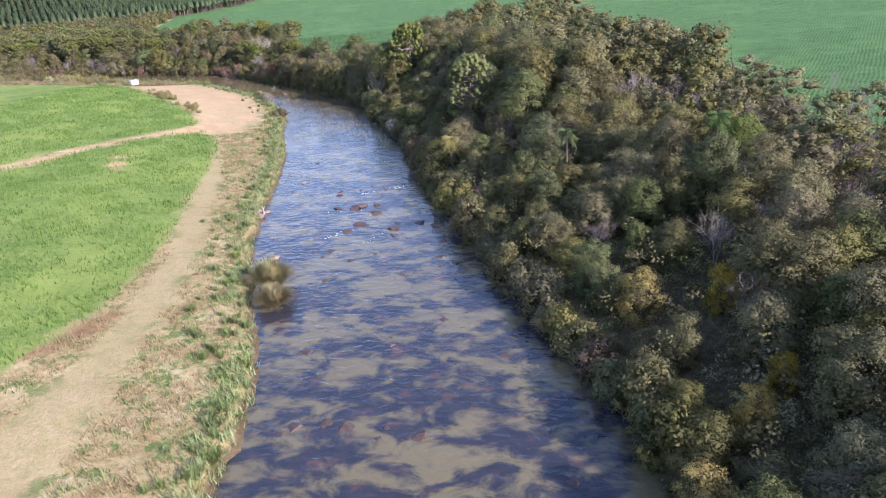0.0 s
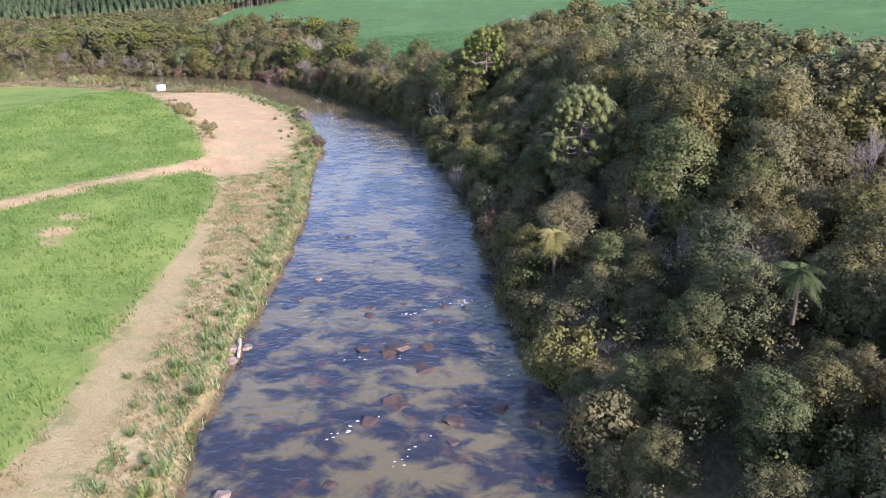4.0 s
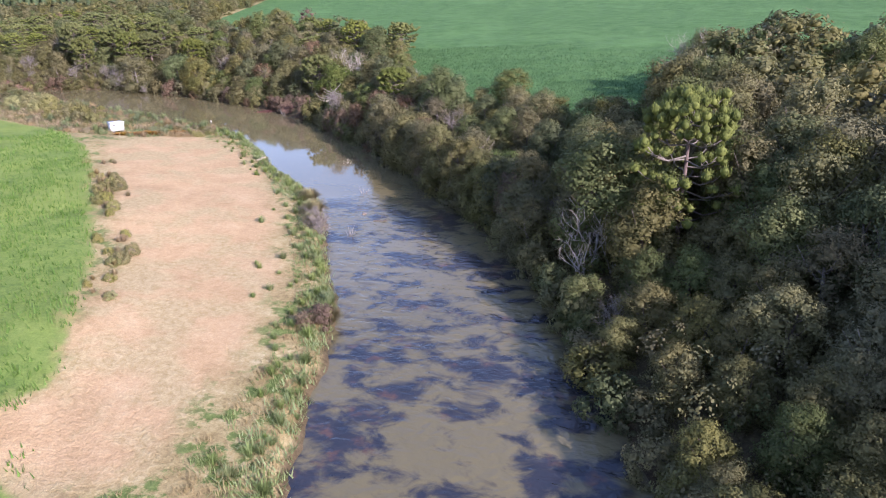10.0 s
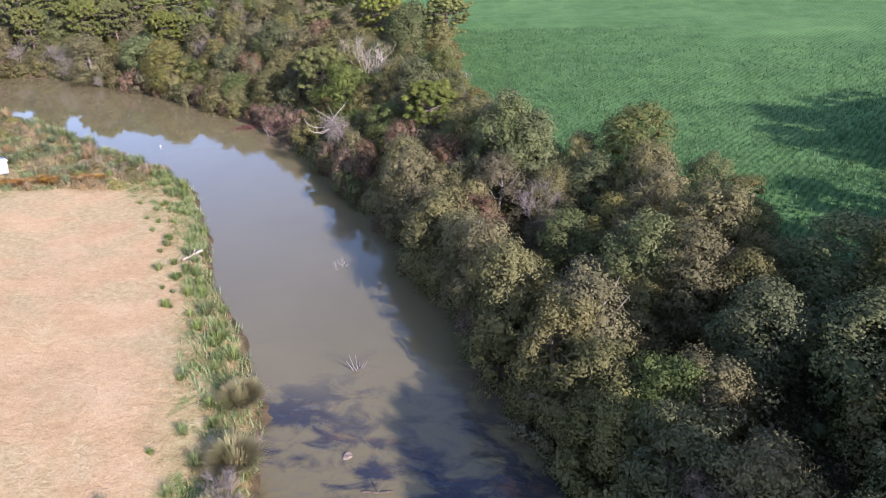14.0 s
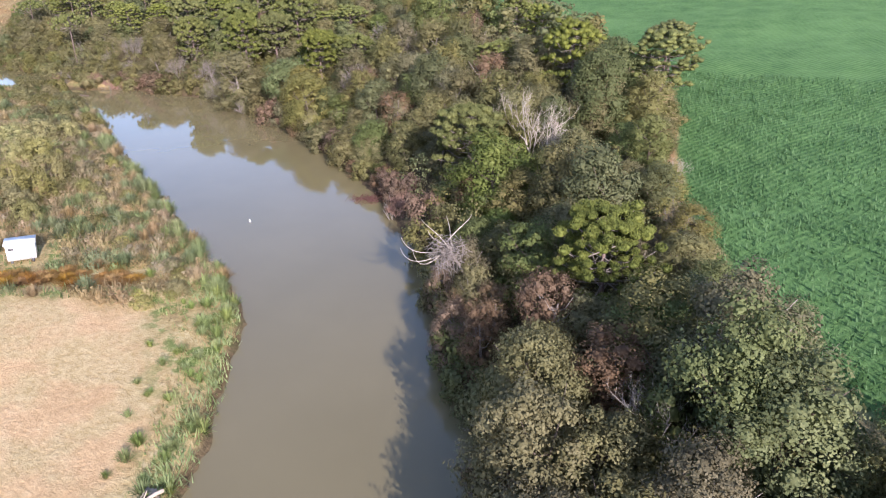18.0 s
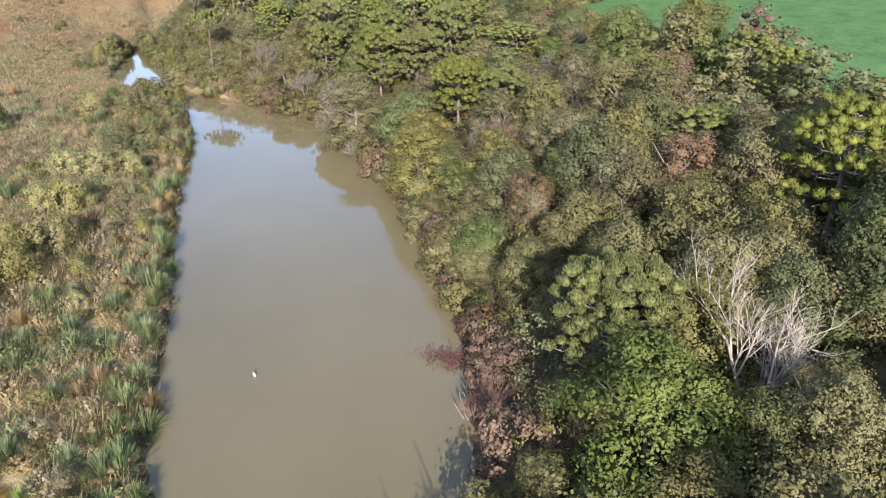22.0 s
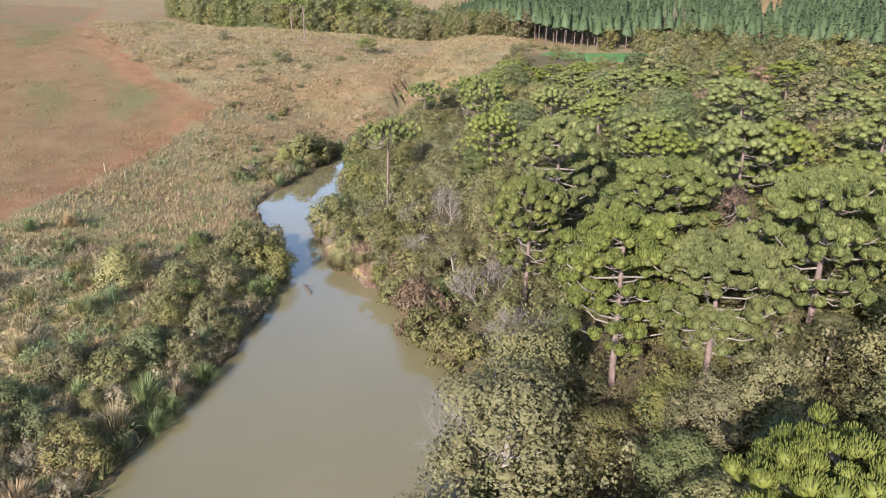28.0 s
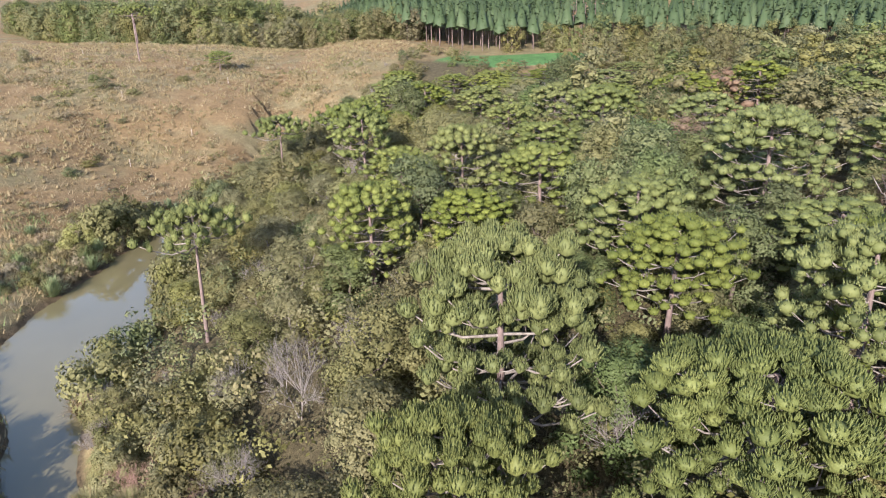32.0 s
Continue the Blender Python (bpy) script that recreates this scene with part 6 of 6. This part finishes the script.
for i in range(46):
    y = rng.choice([33, 36, 41, 47, 62, 66, 70, 88, 104]) + rng.normal(scale=2.2)
    j = np.abs(MID[:, 1] - y).argmin()
    u = rng.uniform(-0.85, 0.85)
    spots.append((MID[j, 0] + u * MID[j, 2], y + u * 1.5, rng.uniform(0.25, 0.75)))
for x, y, s_ in spots:
    put_copy(rocks[rng.integers(4)], x, y, -0.28 * s_ - 0.02, s_, rng.uniform(0, 6.28))
pale = [tagged(new("rock", rock_mesh(i + 9.0, 0.6, ROCK_PALE)), "pale boulder at the foot of the bank", "rock", "rocks of the bank") for i in range(2)]
for x, y, s_ in ((-21.6, 79.8, 0.45), (-22.2, 78.6, 0.4), (-17.4, 64.3, 0.55), (-21.9, 77.6, 0.5), (-37.0, 170.2, 0.3), (-19.4, 92.2, 0.35), (-27.2, 118.4, 0.35), (-56.6, 188.4, 0.5)):
    put_copy(pale[rng.integers(2)], x, y, max(0.0, ground_z(x, y)) - 0.05, s_, rng.uniform(0, 6.28))


def foam():
    s = Soup()
    r = np.random.default_rng(2)
    for x0, y0, x1, y1, n_ in ((-12.6, 84.5, -3.2, 90.0, 26), (-8.0, 88.0, -2.6, 87.2, 44), (-14.0, 78.0, -8.0, 80.0, 16), (-2.6, 76.5, -0.2, 80.0, 30), (-10.0, 71.4, -13.0, 70.0, 20), (-9.0, 67.0, -6.6, 71.0, 16), (-3.0, 84.0, -1.2, 84.8, 26)):
        for i in range(n_ // 2):
            u = r.random()
            c = np.array([x0 + (x1 - x0) * u + r.normal(scale=0.18), y0 + (y1 - y0) * u + 0.5 * math.sin(u * 17) + r.normal(scale=0.16), 0.01])
            m_ = 6
            rad = r.uniform(0.025, 0.075)
            a = np.arange(m_) / m_ * 6.283
            rr = rad * r.uniform(0.5, 1.4, m_)
            ring = np.stack([c[0] + np.cos(a) * rr * 1.8, c[1] + np.sin(a) * rr, np.full(m_, 0.006)], -1)
            s.add(np.vstack([ring, c + [0, 0, rad * 0.35]]), None, [(j, (j + 1) % m_, m_) for j in range(m_)])
    tagged(new("foam", s.mesh("foam", FOAM, True)), "white foam where the water breaks over stones", "foam", kind="stuff")


foam()

# sticks, logs and driftwood
def sticks(r, n_, h_, mat):
    out = []
    for i in range(n_):
        s = Soup()
        a = r.uniform(0, 6.28)
        d = np.array([math.cos(a), math.sin(a), 0])
        L = h_ * r.uniform(0.5, 1.1)
        p = d * r.uniform(0, 0.25) - [0, 0, 0.3]
        s.tube([p, p + d * L * 0.3 + [0, 0, L * 0.6], p + d * L * 0.5 + [0, 0, L]], [0.035, 0.028, 0.012], 4)
        out.append(("branch", s.mesh("branch", mat)))
    return out


snag = [plant("snag", sticks(np.random.default_rng(i), 7, 1.1, BARK_GREY), "dead branches sticking up out of the water", "snag", "snags in the river") for i in range(3)]
for x, y, s_ in ((-39.0, 177.6, 1.0), (-36.7, 163.8, 1.1), (-139.4, 245.6, 1.2), (-140.8, 245.2, 1.0), (-138.0, 246.6, 1.0), (-50.0, 205.4, 0.9), (-68.0, 225.4, 1.6), (-66.8, 223.4, 1.4), (-67.6, 224.6, 1.5)):
    put_copy(snag[rng.integers(3)], x, y, 0.0, s_, rng.uniform(0, 6.28))


def log(name, x0, y0, x1, y1, z, r0, label, mat):
    s = Soup()
    p, q = np.array([x0, y0, z]), np.array([x1, y1, z + 0.05])
    pts = [p + (q - p) * u + [0, 0, 0.04 * math.sin(u * 9)] for u in np.linspace(0, 1, 6)]
    s.tube(pts, [r0, r0 * 1.05, r0 * 0.95, r0 * 0.9, r0 * 0.8, r0 * 0.6], 8)
    m_ = (p + q) / 2
    s.tube([m_, m_ + [0.1, 0.15, 0.3], m_ + [0.15, 0.3, 0.55]], [r0 * 0.4, r0 * 0.3, r0 * 0.15], 5)
    tagged(new(name, s.mesh(name, mat)), label, "log")


log("driftwood_log", -35.4, 168.0, -33.9, 168.3, 0.0, 0.07, "dark branch floating in the river", BARK)
log("driftwood_log", -140.6, 240.6, -138.8, 241.0, 0.0, 0.12, "dark log lying in the river narrows", BARK)
log("driftwood_log", -56.2, 189.0, -56.7, 187.0, 1.1, 0.10, "weathered pale log on the grassy bank", WOOD_PALE)
log("driftwood_log", -22.3, 80.4, -21.4, 77.8, 0.35, 0.18, "pale fallen log at the foot of the bank", WOOD_PALE)
log("driftwood_log", -41.8, 165.6, -41.5, 163.4, 0.95, 0.12, "pinkish fallen trunk beside a bare bush", WOOD_PALE)


def plank():
    s = Soup(); box(s, (-0.28, -0.8, 0), (0.28, 0.8, 0.05), 0.01)
    for x in (-0.22, 0.22):
        box(s, (x - 0.04, -0.8, 0.052), (x + 0.04, 0.8, 0.10), 0.01)
    o = tagged(new("wooden_plank", s.mesh("wooden_plank", WOOD_PALE)), "weathered wooden board lying on the bank", "plank")
    o.matrix_basis = Matrix.Translation((-56.6, 188.1, ground_z(-56.6, 188.1) + 0.12)) @ Matrix.Rotation(0.3, 4, "Z") @ Matrix.Rotation(0.15, 4, "X")


plank()


def bottle():
    s = Soup()
    s.tube([(0, 0, -0.12), (0, 0, -0.08), (0.01, 0, 0.12), (0.015, 0, 0.2), (0.02, 0, 0.24), (0.022, 0, 0.30)], [0.05, 0.075, 0.075, 0.06, 0.028, 0.026], 10)
    o = tagged(new("plastic_bottle", s.mesh("plastic_bottle", WHITE, True)), "white plastic bottle floating upright in the calm water", "bottle")
    o.matrix_basis = Matrix.Translation((-78.2, 216.4, 0.03)) @ Matrix.Rotation(0.3, 4, "X")


bottle()


def red_weed():
    s = Soup()
    r = np.random.default_rng(6)
    n_ = 900
    c = np.stack([r.normal(scale=0.95, size=n_), r.normal(scale=0.6, size=n_), np.abs(r.normal(scale=0.12, size=n_)) + 0.02], -1)
    a, b = unit(r, n_) * [1, 1, 0.5] * 0.10, unit(r, n_) * [1, 1, 0.5] * 0.06
    s.leaves(c, a, b)
    o = tagged(new("water_weed", s.mesh("water_weed", LEAF["red"])), "reddish weed floating at the river's edge", "water plant")
    o.matrix_basis = Matrix.Translation((-71.6, 226.3, 0.0)) @ Matrix.Rotation(0.5, 4, "Z")


red_weed()
for x, y, s_ in ((-70.4, 228.0, 1.1), (-69.0, 227.0, 1.1), (-71.8, 229.0, 0.9), (-68.2, 226.0, 0.9), (-67.4, 227.0, 1.0)):
    stand(SHRUBS["rust"][1], x, y, s_ * 0.95)
# low growth round the narrows
for x in np.arange(-149, -135, 1.7):
    for y in np.arange(245.0, 251.0, 1.7):
        if shore(x, y)[0][0] > 0.4:
            k = rng.choice(["grey", "olive", "redtwig"], p=[0.4, 0.3, 0.3])
            stand((SHRUBS if k == "redtwig" else BUSH)[k][0], x + rng.uniform(-0.5, 0.5), y + rng.uniform(-0.5, 0.5), rng.uniform(0.55, 0.95))
for x, y, s_ in ((-73.3, 230.4, 0.7), (-57.6, 226.6, 1.0)):
    stand(SHRUBS["deep"][0], x, y, s_)

# ---- the pine plantation beyond, and the woods behind it ----
def plantation():
    r = np.random.default_rng(3)
    s, dead, tr = Soup(), Soup(), Soup()
    p = scatter(r, -410, -120, 260, 560, 3.5, 0.2)
    deep_in = inside(PLANTATION, p[:, 0], p[:, 1])
    ok_ = (deep_in > 0) & (deep_in < 150) & (inside(RED_TRACK, p[:, 0], p[:, 1]) < -1.5)
    p, deep_in = p[ok_], deep_in[ok_]
    z = height(p[:, 0], p[:, 1])
    for (x, y), z0, e in zip(p, z, deep_in):
        h_ = r.uniform(8.5, 10.8)
        if e < 25:
            tr.tube([(x, y, z0 - 0.2), (x, y, z0 + h_ * 0.8)], [0.13, 0.06], 3)
        withered = np.hypot(x + 243, y - 336) < 6.0
        n_ = (46 if e < 40 else 26) // (3 if withered else 1)
        big = 1.0 if e < 40 else 1.35
        if not withered:
            a = np.arange(6) / 6 * 6.283 + r.uniform(0, 1)
            s.add(np.vstack([np.stack([x + np.cos(a) * 1.35, y + np.sin(a) * 1.35, z0 + h_ * 0.4 + r.uniform(-0.5, 0.5, 6)], -1), (x, y, z0 + h_ * 0.97)]), None, [(j, (j + 1) % 6, 6) for j in range(6)])
        u = r.random(n_) ** 0.8
        a = r.uniform(0, 6.283, n_)
        rad = (1 - u) * 1.7 + 0.25
        c = np.stack([x + np.cos(a) * rad * 0.7, y + np.sin(a) * rad * 0.7, z0 + h_ * (0.36 + 0.64 * u)], -1)
        d = np.stack([np.cos(a) * 0.7, np.sin(a) * 0.7, r.uniform(-0.5, 0.7, n_)], -1)
        side = np.stack([-np.sin(a), np.cos(a), r.uniform(-0.4, 0.4, n_)], -1)
        k_ = (0.4 + 0.5 * (1 - u))[:, None] * big
        (dead if withered else s).leaves(c, d * 0.6 * k_, side * 0.42 * k_)
    tagged(new("pine_plantation", s.mesh("pine_plantation", LEAF["pine"])), "dense rows of blue-green plantation pines on the hillside", "plantation", kind="stuff")
    tagged(new("withered_pines", dead.mesh("withered_pines", LEAF["rust"])), "reddish withered pines at the plantation's edge", "plantation", kind="stuff")
    tagged(new("plantation_trunks", tr.mesh("plantation_trunks", BARK_ARAUCARIA)), "thin bare trunks of the plantation pines", "plantation", kind="stuff")


plantation()


def far_woods():
    r = np.random.default_rng(7)
    sets = {k: Soup() for k in ("olive", "deep", "grey")}
    places = []
    p = scatter(r, -545, -244, 190, 312, 4.4)
    places += [tuple(q) for q in p[inside([(-258, 299), (-300, 270), (-376, 242), (-420, 221), (-508, 196), (-540, 196), (-540, 262), (-440, 274), (-376, 290), (-330, 304), (-300, 310), (-262, 310)], p[:, 0], p[:, 1]) > r.uniform(-2, 1, len(p))]]
    p = scatter(r, -240, -112, 318, 430, 4.6)
    ok_ = (inside(FIELD_EAST, p[:, 0], p[:, 1]) < -1) & (inside(FIELD_WEST, p[:, 0], p[:, 1]) < -1) & (inside(PLANTATION, p[:, 0], p[:, 1]) < 3) & (inside(FOREST, p[:, 0], p[:, 1]) < 0)
    places += [tuple(q) for q in p[ok_]]
    lay = height(np.array(places)[:, 0], np.array(places)[:, 1])
    for (x, y), z0 in zip(places, lay):
        k = r.choice(["olive", "deep", "grey"], p=[0.5, 0.3, 0.2])
        v, q, t_, nn = MIDDATA[k][r.integers(3)]
        sc = r.uniform(1.3, 2.1) if x < -320 else r.uniform(0.75, 1.15) if x < -244 else r.uniform(0.6, 1.0)
        sets[k].add(v * sc + (x, y, z0 - 0.3), q, t_, r.random(), nn)
    for k, s_ in sets.items():
        tagged(new("woodland", s_.mesh("woodland", LEAF[k])), "far mixed woods below the pine plantation", "woodland", kind="stuff")


far_woods()

# a wooden post line and bleached stumps on the hillside
post = Soup(); post.tube([(0, 0, -0.2), (0.02, 0, 1.0), (0.0, 0.02, 1.7)], [0.1, 0.09, 0.08], 7)
post_ob = tagged(new("wooden_post", post.mesh("wooden_post", WOOD_PALE)), "pale weathered post standing in dry grass", "post", "posts on the hillside")
for x, y, s_ in ((-170.6, 223.0, 0.9), (-172.6, 220.6, 0.8), (-250.0, 231.6, 1.4), (-236.0, 262.0, 0.9), (-214.0, 254.0, 0.9), (-226.0, 246.0, 0.8), (-260.0, 240.0, 0.9), (-206.0, 246.0, 0.8)):
    put_copy(post_ob, x, y, ground_z(x, y), s_ * 0.7, rng.uniform(0, 6.28))
